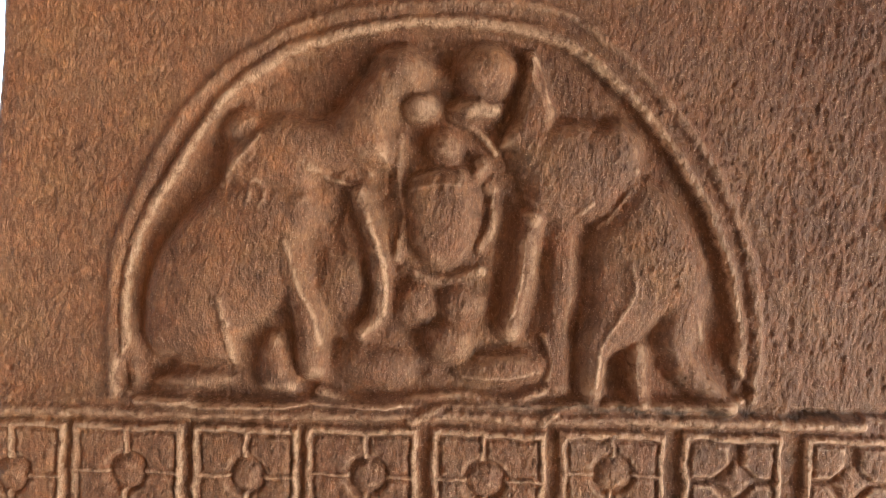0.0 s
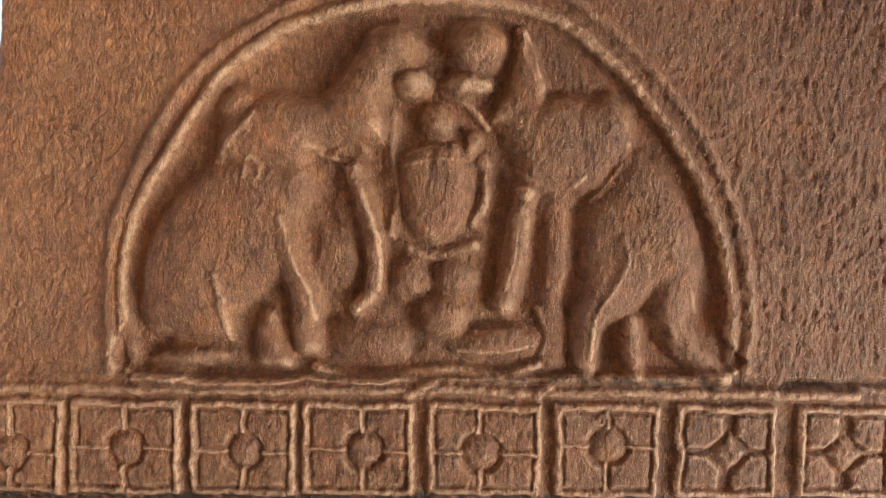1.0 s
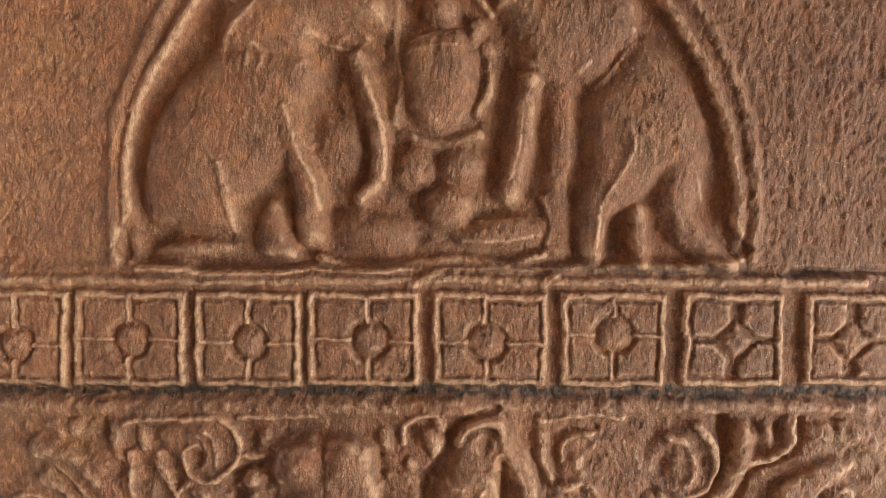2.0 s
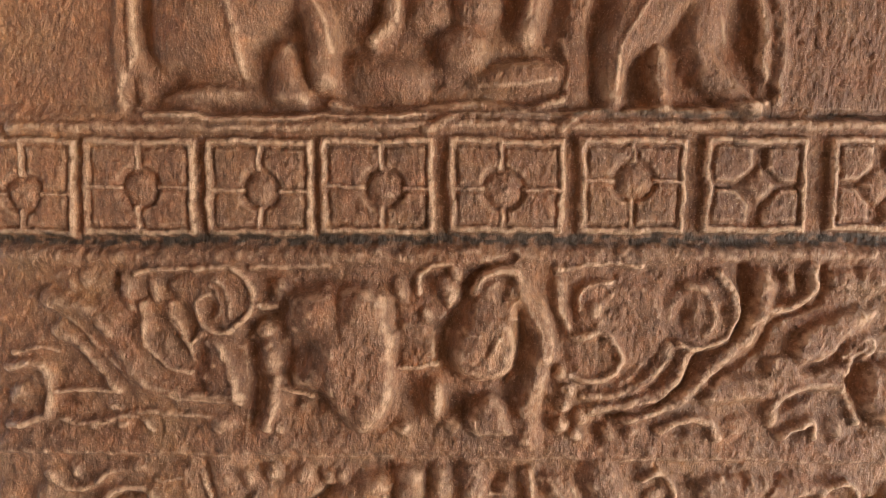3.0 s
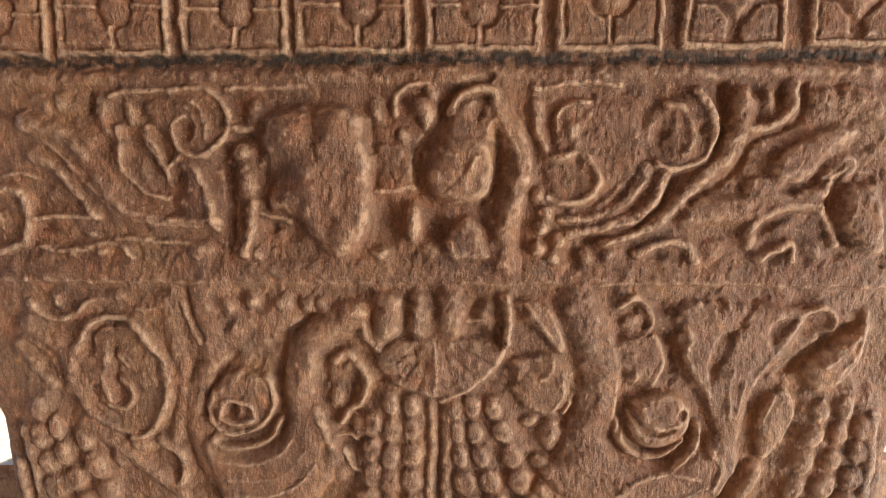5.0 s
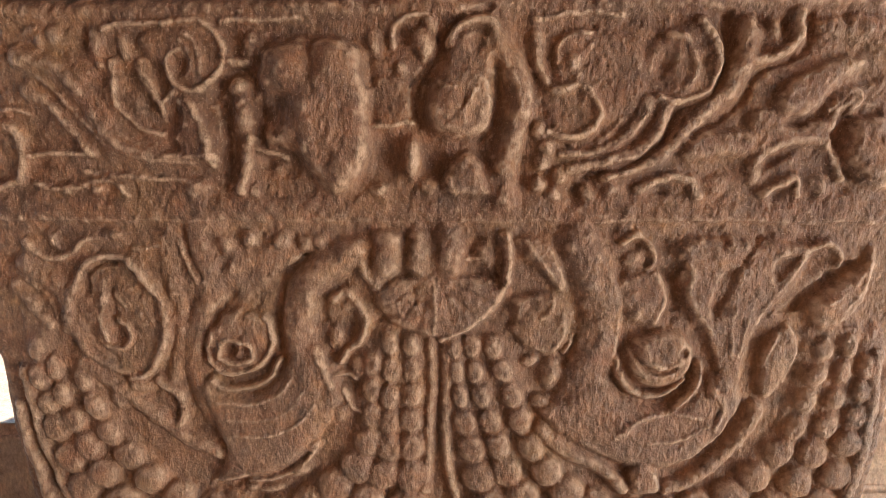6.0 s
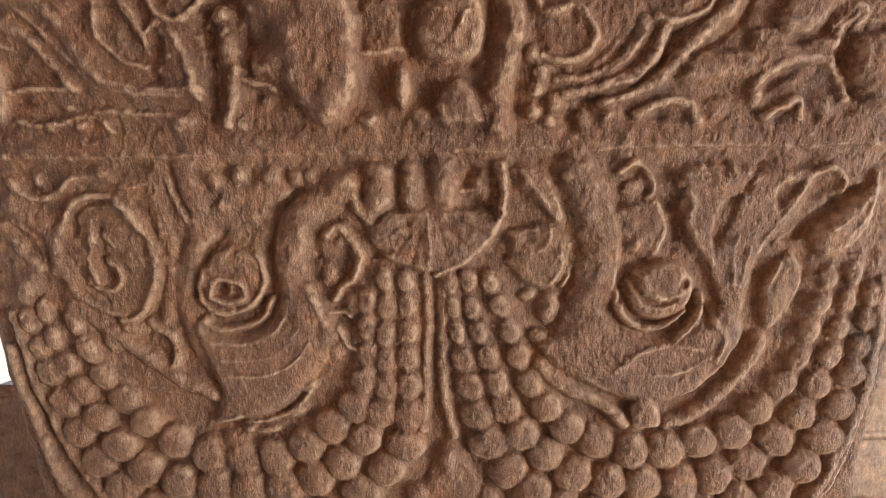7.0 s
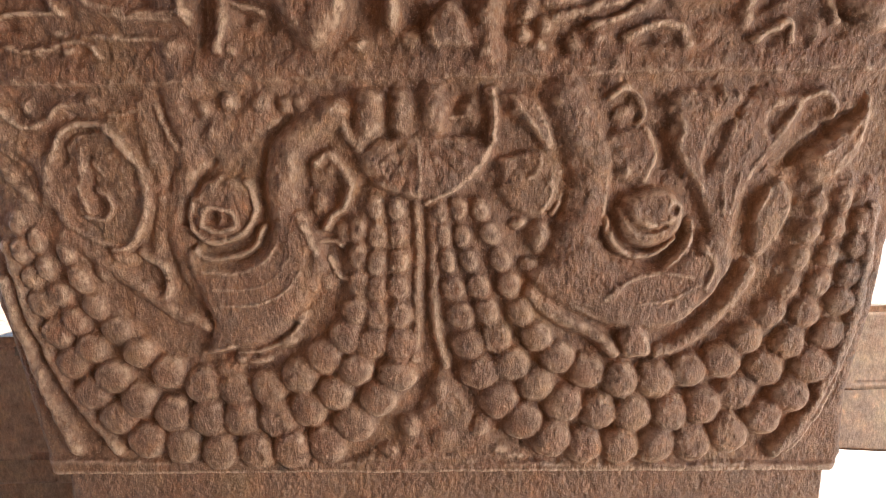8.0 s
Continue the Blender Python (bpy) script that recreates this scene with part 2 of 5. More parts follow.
ZA = level(WX, 1398, 1400)
ZB = level(WX, 1288, 1298)
ZC = level(WX, 1102, 1104)
ZD = level(WX, 752, 744)
ZE = level(WX, 740, 738)
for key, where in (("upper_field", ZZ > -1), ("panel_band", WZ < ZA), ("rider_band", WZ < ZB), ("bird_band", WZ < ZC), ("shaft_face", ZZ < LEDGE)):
    OWNER[where] = owner_id(key)
BASE += 3.0 * smoothstep(0, 5, ZA - WZ) + 1.5 * smoothstep(0, 6, ZB - WZ) - 4.5 * smoothstep(0, 2.5, ZC - WZ)
BASE -= 12.0 * (ZZ < LEDGE)
HEIGHT += BASE
HEIGHT -= 8.0 * np.exp(-((WZ - ZA - 1) / 3.4) ** 2)
HEIGHT -= 20.0 * np.exp(-((WZ - ZB) / 4.4) ** 2)
HEIGHT -= 3.0 * np.exp(-((WZ - ZC + 4) / 2.2) ** 2)
HEIGHT += np.where((WZ < level(WX, 759, 751)) & (ZZ > LEDGE), 6.0 * smoothstep(0, 4, level(WX, 759, 751) - WZ), 0)


# the half-round panel: arch, two elephants, the figure between them
fill("tympanum", [(-257, 1397), (-262, 1447), (-263, 1485), (-255, 1528), (-240, 1562), (-219, 1595), (-199, 1628), (-177, 1655), (-151, 1675), (-122, 1693), (-85, 1705), (-43, 1714), (-1, 1718), (36, 1717), (75, 1711), (108, 1698), (137, 1676), (166, 1648), (193, 1614), (216, 1581), (233, 1547), (245, 1512), (253, 1475), (254, 1441), (254, 1411), (0, 1398)], 9.0, 4.9, 0.0, mode="sink")
stroke("arch_moulding#outer", [(-275, 1399), (-277, 1447), (-276, 1494), (-270, 1528), (-257, 1566), (-237, 1609), (-217, 1639), (-186, 1673), (-159, 1692), (-122, 1714), (-81, 1725), (-44, 1731), (-2, 1735), (35, 1737), (72, 1735), (110, 1724), (138, 1704), (167, 1680), (197, 1649), (225, 1610), (248, 1569), (262, 1532), (269, 1489), (272, 1447), (271, 1412)], 6.4, 5.5)
stroke("arch_moulding#inner", [(-260, 1402), (-265, 1447), (-265, 1485), (-257, 1528), (-243, 1562), (-222, 1595), (-201, 1628), (-180, 1655), (-155, 1677), (-125, 1696), (-87, 1708), (-43, 1717), (-2, 1722), (35, 1721), (77, 1715), (111, 1701), (139, 1679), (169, 1650), (196, 1616), (219, 1582), (236, 1550), (248, 1512), (256, 1475), (258, 1441), (258, 1412)], 6.9, 6.5)
# the first elephant
fill("elephant_relief#a", [(-254, 1447), (-255, 1485), (-244, 1521), (-221, 1557), (-189, 1586), (-157, 1592), (-119, 1580), (-110, 1547), (-116, 1514), (-117, 1485), (-145, 1470), (-166, 1450), (-176, 1424), (-210, 1424), (-238, 1429)], 12.0, 23.1, 11)
fill("elephant_relief#a", [(-190, 1589), (-184, 1612), (-162, 1632), (-138, 1643), (-106, 1640), (-86, 1656), (-64, 1675), (-45, 1666), (-39, 1620), (-44, 1595), (-68, 1597), (-102, 1592), (-112, 1571), (-145, 1569), (-179, 1575)], 15.0, 21.2, 9)
knob("elephant_relief#a/head_crown", -170, 1628, 20.2, 17.4, 17.0, 20)
fill("elephant_relief#a/trunk", [(-98, 1631), (-76, 1665), (-60, 1690), (-42, 1699), (-29, 1685), (-31, 1657), (-41, 1636), (-43, 1600), (-73, 1600)], 23.0, 16.4, 4)
knob("elephant_relief#a/water_pot", -39, 1679, 28.0, 26.0, 27.0, 0)
knob("elephant_relief#a/water_pot", -22, 1650, 21.2, 14.5, 24.0, 0)
knob("elephant_relief#a", -64, 1624, 21.7, 28.9, 4.0, 0, mode="add")
knob("elephant_relief#a", -212, 1496, 36.1, 57.8, 4.0, -15, mode="add")
stroke("elephant_relief#a/ear", [(-186, 1581), (-172, 1599), (-154, 1620)], 4.8, 5.0, end=3.4, mode="add")
stroke("elephant_relief#a/ear", [(-161, 1568), (-160, 1580), (-154, 1584), (-149, 1574), (-151, 1562)], 2.9, 4.0, end=2.4, mode="add")
stroke("elephant_relief#a/front_leg", [(-123, 1566), (-131, 1535), (-123, 1502), (-112, 1469), (-107, 1428)], 22.2, 19.0, end=15.4)
stroke("elephant_relief#a/front_leg", [(-128, 1533), (-120, 1504), (-106, 1472), (-99, 1448)], 3.4, 3.5, end=2.4, mode="add")
stroke("elephant_relief#a/tusk", [(-112, 1596), (-91, 1586), (-72, 1581), (-57, 1576)], 3.9, 6.0, end=2.4, mode="add")
stroke("elephant_relief#a/tusk", [(-86, 1590), (-73, 1599), (-61, 1591)], 3.4, 4.0, end=2.4, mode="add")
stroke("elephant_relief#a/hind_leg", [(-183, 1484), (-178, 1457), (-173, 1427)], 4.3, 6.0, end=3.9, mode="add")
fill("elephant_relief#a/second_leg", [(-148, 1456), (-133, 1456), (-124, 1428), (-117, 1404), (-143, 1401), (-155, 1412), (-158, 1431)], 13.0, 11.6, 3)
knob("elephant_relief#a/foot", -208, 1410, 38.6, 10.6, 14.0, 4)
knob("elephant_relief#a/foot", -224, 1394, 24.1, 8.7, 10.0, 0)
# the second elephant
fill("elephant_relief#b", [(129, 1553), (162, 1600), (191, 1591), (211, 1568), (224, 1540), (235, 1503), (231, 1479), (227, 1455), (194, 1477), (171, 1453), (138, 1435), (126, 1461), (121, 1508)], 12.0, 22.2, 11)
fill("elephant_relief#b", [(47, 1627), (71, 1645), (99, 1645), (128, 1646), (151, 1647), (171, 1627), (167, 1601), (142, 1563), (108, 1558), (75, 1563), (65, 1586), (53, 1607)], 15.0, 20.2, 9)
fill("elephant_relief#b/trunk", [(46, 1617), (59, 1656), (63, 1698), (74, 1700), (84, 1676), (94, 1646), (82, 1618)], 18.0, 11.6, 4)
stroke("elephant_relief#b/trunk", [(71, 1698), (82, 1679), (87, 1657)], 3.4, 4.0, end=2.4, mode="add")
knob("elephant_relief#b/water_pot", 33, 1682, 30.8, 27.0, 27.0, 0)
knob("elephant_relief#b/water_pot", 25, 1650, 26.0, 13.5, 24.0, 0)
knob("elephant_relief#b", 107, 1617, 24.1, 26.5, 4.0, 0, mode="add")
knob("elephant_relief#b", 143, 1616, 22.2, 26.5, 4.0, 0, mode="add")
knob("elephant_relief#b", 184, 1524, 38.6, 62.7, 4.0, 10, mode="add")
stroke("elephant_relief#b/ear", [(163, 1603), (158, 1589), (149, 1574), (133, 1555)], 4.8, 5.5, end=2.9, mode="add")
stroke("elephant_relief#b/ear", [(69, 1579), (86, 1564), (107, 1560), (125, 1573)], 3.9, 3.5, end=2.9, mode="add")
stroke("elephant_relief#b", [(90, 1550), (103, 1547), (118, 1557)], 2.9, 2.5, end=2.4, mode="add")
stroke("elephant_relief#b", [(90, 1538), (104, 1535), (118, 1545)], 2.9, 2.5, end=2.4, mode="add")
stroke("elephant_relief#b", [(91, 1526), (104, 1523), (119, 1533)], 2.9, 2.5, end=2.4, mode="add")
stroke("elephant_relief#b", [(91, 1514), (105, 1510), (119, 1520)], 2.9, 2.5, end=2.4, mode="add")
stroke("elephant_relief#b", [(92, 1501), (105, 1498), (120, 1508)], 2.9, 2.5, end=2.4, mode="add")
stroke("elephant_relief#b/far_leg", [(103, 1555), (106, 1508), (102, 1460), (103, 1417)], 16.4, 9.0, end=13.5)
stroke("elephant_relief#b/front_leg", [(148, 1523), (145, 1490), (134, 1455), (132, 1413)], 23.1, 18.0, end=13.5)
stroke("elephant_relief#b/front_leg", [(157, 1524), (163, 1504), (152, 1476), (137, 1450), (136, 1418)], 3.4, 4.0, end=2.4, mode="add")
stroke("elephant_relief#b/second_leg", [(170, 1448), (175, 1409)], 11.6, 16.0, end=12.5)
stroke("elephant_relief#b/hind_leg", [(203, 1482), (205, 1449), (227, 1424), (247, 1406)], 22.2, 18.0, end=11.6)
stroke("elephant_relief#b", [(218, 1549), (228, 1521), (236, 1498)], 4.3, 3.0, end=3.4, mode="add")
# the seated figure between them
fill("seated_figure_relief", [(-33, 1578), (-26, 1595), (-5, 1602), (21, 1601), (29, 1580), (29, 1547), (19, 1526), (-2, 1512), (-21, 1524), (-32, 1550)], 16.0, 16.4, 6)
stroke("seated_figure_relief", [(28, 1599), (30, 1571), (28, 1543), (12, 1519)], 3.9, 4.0, end=2.9, mode="add")
knob("seated_figure_relief", 0, 1617, 16.4, 20.2, 16.0, 0)
knob("seated_figure_relief", 29, 1598, 10.6, 16.4, 12.0, -15)
stroke("seated_figure_relief", [(6, 1642), (25, 1635), (44, 1613)], 5.3, 9.0, end=3.9)
stroke("seated_figure_relief", [(-39, 1624), (-39, 1587), (-35, 1550), (-37, 1521)], 7.7, 7.0, end=6.7)
stroke("seated_figure_relief", [(40, 1585), (46, 1576), (43, 1553), (33, 1533)], 8.7, 8.0, end=6.7)
stroke("seated_figure_relief", [(-69, 1574), (-58, 1544), (-50, 1509), (-51, 1476), (-64, 1458)], 11.6, 15.0, end=9.6)
stroke("seated_figure_relief", [(-62, 1558), (-51, 1530), (-44, 1502), (-45, 1476)], 3.4, 3.5, end=2.9, mode="add")
knob("seated_figure_relief", -88, 1501, 26.0, 31.8, 9.0, 0)
stroke("seated_figure_relief", [(78, 1561), (75, 1535), (68, 1501), (61, 1462)], 13.0, 16.0, end=10.6)
stroke("seated_figure_relief", [(70, 1539), (66, 1506), (61, 1477)], 3.4, 3.5, end=2.9, mode="add")
knob("seated_figure_relief", 77, 1559, 10.6, 8.7, 4.0, 0, mode="add")
stroke("seated_figure_relief", [(-31, 1512), (-3, 1503), (34, 1513)], 7.7, 9.0, end=6.7)
stroke("seated_figure_relief", [(-30, 1588), (-7, 1595), (14, 1597)], 1.9, 2.0, end=1.4, mode="add")
stroke("seated_figure_relief", [(-30, 1578), (-6, 1585), (15, 1586)], 1.9, 2.0, end=1.4, mode="add")
knob("seated_figure_relief", -21, 1484, 20.2, 21.2, 15.0, 0)
knob("seated_figure_relief", 19, 1487, 23.1, 22.2, 18.0, 0)
knob("seated_figure_relief", 8, 1452, 25.1, 23.1, 21.0, 0)
knob("seated_figure_relief", -56, 1428, 39.5, 21.2, 17.0, -10)
knob("seated_figure_relief", 57, 1430, 46.3, 17.4, 16.0, 4)
stroke("seated_figure_relief", [(-100, 1405), (-62, 1398), (-14, 1402), (14, 1406), (62, 1403), (92, 1411)], 5.8, 12.0, end=5.8)
stroke("seated_figure_relief", [(91, 1459), (98, 1440), (95, 1421)], 5.8, 10.0, end=4.8)
stroke("seated_figure_relief", [(23, 1422), (56, 1422), (87, 1428)], 2.4, 2.5, end=1.9, mode="add")
# hollows that the chisel left
knob("", -93, 1648, 18.3, 9.6, 7, 40, mode="cut")
knob("", -3, 1691, 11.6, 8.7, 9, 0, mode="cut")
knob("", 5, 1658, 6.7, 10.6, 8, 0, mode="cut")
knob("", -24, 1619, 12.5, 21.2, 8, 0, mode="cut")
knob("", -2, 1617, 4.3, 3.4, 3, 0, mode="cut")
stroke("", [(16, 1616), (25, 1599)], 2.9, 4, end=2.4, mode="cut")
knob("", 54, 1646, 10.6, 19.3, 6, -15, mode="cut")
stroke("", [(-87, 1569), (-95, 1548), (-89, 1529)], 9.6, 6, end=6.7, mode="cut")
stroke("", [(-65, 1516), (-60, 1492), (-70, 1467)], 6.7, 6, end=4.8, mode="cut")
knob("", -33, 1510, 12.5, 10.6, 5, 0, mode="cut")
knob("", -17, 1451, 17.4, 15.4, 9, 0, mode="cut")
knob("", 51, 1447, 29.9, 6.7, 8, 3, mode="cut")
stroke("", [(51, 1576), (51, 1539), (50, 1506), (46, 1477)], 7.7, 7, end=5.8, mode="cut")
stroke("", [(86, 1540), (84, 1497), (76, 1459)], 5.8, 5, end=4.8, mode="cut")
knob("", -152, 1424, 14.5, 15.4, 7, 0, mode="cut")
knob("", -110, 1408, 9.6, 6.7, 9, 0, mode="cut")
knob("", -239, 1421, 22.2, 8.7, 8, 30, mode="cut")
knob("", -90, 1448, 8.7, 6.7, 7, 0, mode="cut")
knob("", 152, 1435, 10.6, 22.2, 8, -5, mode="cut")
knob("", 195, 1437, 10.6, 17.4, 6, 0, mode="cut")
knob("", 235, 1464, 10.6, 29.9, 5, 0, mode="cut")
knob("", 97, 1642, 10.6, 5.8, 5, 0, mode="cut")
knob("", 131, 1641, 9.6, 8.7, 5, 0, mode="cut")
knob("", -15, 1424, 10.6, 5.8, 5, 20, mode="cut")
stroke("", [(-131, 1480), (-121, 1452)], 5.8, 5, end=4.3, mode="cut")
stroke("", [(117, 1546), (116, 1498), (113, 1460)], 4.3, 4, end=3.9, mode="cut")
stroke("", [(-41, 1703), (-66, 1693), (-86, 1664)], 5.8, 4, end=3.9, mode="cut")
stroke("", [(-45, 1606), (-38, 1559), (-40, 1531)], 3.9, 4, end=3.4, mode="cut")
stroke("tympanum", [(-253, 1394), (-177, 1391), (-100, 1398), (-33, 1399), (62, 1400), (157, 1401), (253, 1403)], 4.9, 7.0)

# the band of rosette panels

def rosette(x0, x1, z0, z1, bx, bz, boss=13.5, lozenge=False, tilt=0.0):
    """A framed square with four raised petals, parted by a cross, round a boss."""
    key = "rosette_panel#%d" % round(x0)
    s = window(x0 - 2, x1 + 2, z0 - 4, z1 + 4)
    x, z = WX[s], WZ[s] - tilt * (WX[s] - (x0 + x1) / 2)
    dx, dz = np.minimum(x - x0, x1 - x), np.minimum(z - z0, z1 - z)
    d = np.minimum(dx, dz)
    lay(key, s, 4.5 * smoothstep(-1.2, 0.8, d), "raise")
    frame_v = 4.5 + 3.4 * rounded(np.abs(d - 3.2) / 4.2) - 4.4 * smoothstep(5.0, 7.4, d)
    HEIGHT[s] = np.where(d > 0.5, BASE[s] + frame_v, HEIGHT[s])
    r = np.abs(x - bx) + np.abs(z - bz) if lozenge else np.hypot(x - bx, z - bz)
    for k, (a, b) in enumerate(((-1, 1), (1, 1), (-1, -1), (1, -1))):
        e = np.minimum.reduce([a * (x - bx) - 1.6 - 2.6 * lozenge, b * (z - bz) - 1.2, d - 6.6, r - boss - 1.2])
        v = 6.6 * rounded(1 - e / 4.5) * (e > 0)
        lay("%s/petal#%d" % (key, k), s, v, "raise")
    if not lozenge:  # thin raised ribs part the petals
        rib = np.where((d > 5) & (r > boss), np.maximum(rounded(np.abs(x - bx + 1.5) / 3.0), rounded(np.abs(z - bz) / 2.8)), 0)
        lay(key, s, 8.2 * rib, "raise")
    lay(key + "/boss", s, 9.5 * rounded(r / (boss + 0.5)), "raise")
    HEIGHT[s] -= 1.2 * np.exp(-(np.hypot(x - bx, z - bz) / (0.35 * boss)) ** 2)


rosette(-407, -315, 1291, 1374, -359, 1326, 14.7)
rosette(-309, -213, 1293, 1374, -260, 1333, 14.7)
rosette(-205, -115, 1294, 1375, -159, 1332, 14.2)
rosette(-109, -13, 1296, 1377, -56, 1336, 15.7)
rosette(-1, 96, 1299, 1379, 44, 1336, 15.7)
rosette(107, 197, 1300, 1381, 153, 1345, 15.7)
rosette(211, 297, 1302, 1382, 256, 1342, 18.6, True)
rosette(315, 397, 1304, 1383, 355, 1343, 18.6, True)
stroke("fillet#a", [(-370, 1382), (-272, 1383), (-132, 1385), (-7, 1389), (99, 1389), (237, 1391), (365, 1392)], 5.9, 6.5)
stroke("fillet#a", [(-19, 1384), (-5, 1392), (2, 1399)], 6.9, 9.0)
stroke("fillet#a", [(92, 1387), (101, 1395)], 5.9, 9.0)

# the band of animals and foliage
stroke("fillet#b", [(-377, 1274), (-229, 1275), (-87, 1277), (55, 1280), (195, 1283), (372, 1286)], 8.5, 6.0)
stroke("fillet#c", [(-386, 1111), (-234, 1113), (-88, 1112), (57, 1113), (202, 1113), (384, 1117)], 14.0, 3.2)
# leaves and scrolls beside the rider
fill("plume_relief#left_bed", [(-347, 1239), (-309, 1242), (-271, 1232), (-239, 1209), (-221, 1175), (-176, 1166), (-176, 1144), (-247, 1144), (-280, 1160), (-311, 1199)], 4.0, 12.5, 0)
stroke("plume_relief#left_long", [(-340, 1238), (-309, 1230), (-291, 1214), (-277, 1189), (-256, 1166), (-227, 1157), (-177, 1156)], 10.6, 12.0, end=5.8)
stroke("plume_relief#left_long", [(-339, 1232), (-315, 1216), (-297, 1197), (-279, 1177), (-256, 1158), (-222, 1152), (-177, 1151)], 2.9, 4.0, end=2.4, mode="add")
stroke("plume_relief#left_long", [(-290, 1227), (-277, 1208), (-264, 1185), (-245, 1169), (-222, 1162)], 2.9, 4.0, end=2.4, mode="add")
stroke("plume_relief#left_low", [(-334, 1211), (-314, 1199), (-298, 1180), (-284, 1160)], 7.2, 9.0, end=4.3)
stroke("plume_relief#left_curl", [(-260, 1235), (-258, 1216), (-255, 1197), (-241, 1181), (-221, 1175)], 5.3, 8.5, end=2.9)
stroke("plume_relief#left_tuft", [(-237, 1232), (-231, 1216), (-220, 1198), (-216, 1185)], 7.2, 8.0, end=4.3)
stroke("plume_relief#left_tuft", [(-234, 1222), (-226, 1215), (-220, 1199)], 1.9, 2.0, end=1.4, mode="add")
knob("scroll_relief#crown_leaf", -324, 1254, 13.0, 11.6, 7.0, 0)
knob("scroll_relief#crown_bud", -307, 1256, 8.2, 10.6, 8.0, 0)
knob("scroll_relief#crown_bud_low", -314, 1238, 8.7, 5.8, 6.0, 0)
knob("scroll_relief#crown_stem", -274, 1248, 8.7, 16.4, 9.0, 0)
knob("scroll_relief#crown_stem_tip", -271, 1232, 4.8, 5.8, 9.0, 0)
stroke("scroll_relief#brow", [(-265, 1260), (-246, 1265), (-217, 1267)], 3.4, 9.0, end=2.9)
knob("scroll_relief#brow_bud", -250, 1246, 6.7, 14.5, 7.0, 10)
fill("scroll_relief#spiral", [(-239, 1256), (-217, 1265), (-193, 1266), (-172, 1259), (-165, 1240), (-171, 1224), (-191, 1213), (-207, 1215), (-223, 1228), (-235, 1240)], 5.0, 8.7, 2)
stroke("scroll_relief#spiral", [(-217, 1266), (-196, 1267), (-177, 1262), (-167, 1248), (-166, 1233), (-177, 1220), (-192, 1213), (-206, 1217), (-214, 1229), (-213, 1240), (-201, 1244)], 4.3, 11.0, end=3.4)
stroke("scroll_relief#spiral", [(-198, 1257), (-188, 1249), (-183, 1235), (-185, 1225)], 2.9, 4.5, end=1.9, mode="add")
stroke("scroll_relief#spiral", [(-203, 1252), (-195, 1245), (-192, 1232), (-195, 1222)], 2.4, 3.0, end=1.4, mode="add")
stroke("scroll_relief#spiral_link", [(-205, 1213), (-214, 1205), (-220, 1200)], 4.3, 8.0, end=3.4)
fill("scroll_relief#hand_leaf", [(-215, 1204), (-196, 1209), (-184, 1195), (-174, 1171), (-175, 1151), (-198, 1149), (-214, 1166), (-221, 1185)], 7.0, 8.7, 2)
stroke("scroll_relief#hand_leaf", [(-198, 1210), (-188, 1194), (-181, 1173), (-178, 1151)], 5.8, 5.0, end=4.3, mode="add")
stroke("scroll_relief#hand_leaf", [(-197, 1183), (-205, 1179), (-209, 1170)], 2.4, 3.0, end=1.9, mode="add")
knob("scroll_relief#foot_bud", -193, 1131, 13.5, 10.6, 10.0, 0)
stroke("scroll_relief#edge_ring", [(-374, 1191), (-360, 1194), (-345, 1195), (-335, 1192)], 3.4, 7.0, end=2.4)
stroke("scroll_relief#edge_ring", [(-378, 1178), (-360, 1182), (-346, 1175), (-343, 1158), (-345, 1138), (-355, 1131), (-379, 1126)], 6.7, 9.0, end=4.3)
knob("scroll_relief#edge_ring", -371, 1154, 9.6, 12.0, 8.0, 0)
stroke("scroll_relief#bar", [(-337, 1156), (-321, 1160), (-289, 1159)], 3.4, 8.0, end=2.4)
stroke("scroll_relief#low_stem", [(-335, 1133), (-306, 1130), (-271, 1137), (-255, 1124)], 3.9, 6.5, end=3.4)
knob("scroll_relief#low_bud", -288, 1143, 6.7, 4.3, 7.0, 0)
knob("scroll_relief#low_bud_two", -282, 1129, 8.2, 5.8, 7.0, 0)
knob("scroll_relief#low_bud_three", -307, 1127, 7.7, 5.3, 7.0, 0)
stroke("scroll_relief#low_line", [(-268, 1141), (-232, 1139), (-201, 1137)], 3.9, 6.0, end=2.9)
# the rider and the worn mask beside him
knob("animal_relief#rider", -153, 1213, 11.6, 10.6, 13.0, 0)
knob("animal_relief#rider", -150, 1190, 11.6, 22.2, 14.0, 0)
knob("animal_relief#rider", -136, 1209, 7.7, 12.5, 9.0, -20)
stroke("animal_relief#rider", [(-146, 1172), (-149, 1151), (-155, 1127)], 8.2, 13.0, end=6.3)
stroke("animal_relief#rider", [(-151, 1167), (-135, 1163), (-116, 1156)], 4.3, 12.0, end=2.9)
knob("animal_relief#rider", -143, 1129, 6.7, 7.7, 9.0, 0)
stroke("animal_relief#rider", [(-169, 1235), (-152, 1232), (-138, 1233)], 5.8, 8.0, end=4.3)
stroke("scroll_relief#rider_leaf", [(-167, 1266), (-151, 1269), (-123, 1269), (-101, 1271)], 4.3, 8.0, end=3.4)
knob("scroll_relief#rider_bud", -144, 1248, 8.7, 14.5, 8.0, -15)
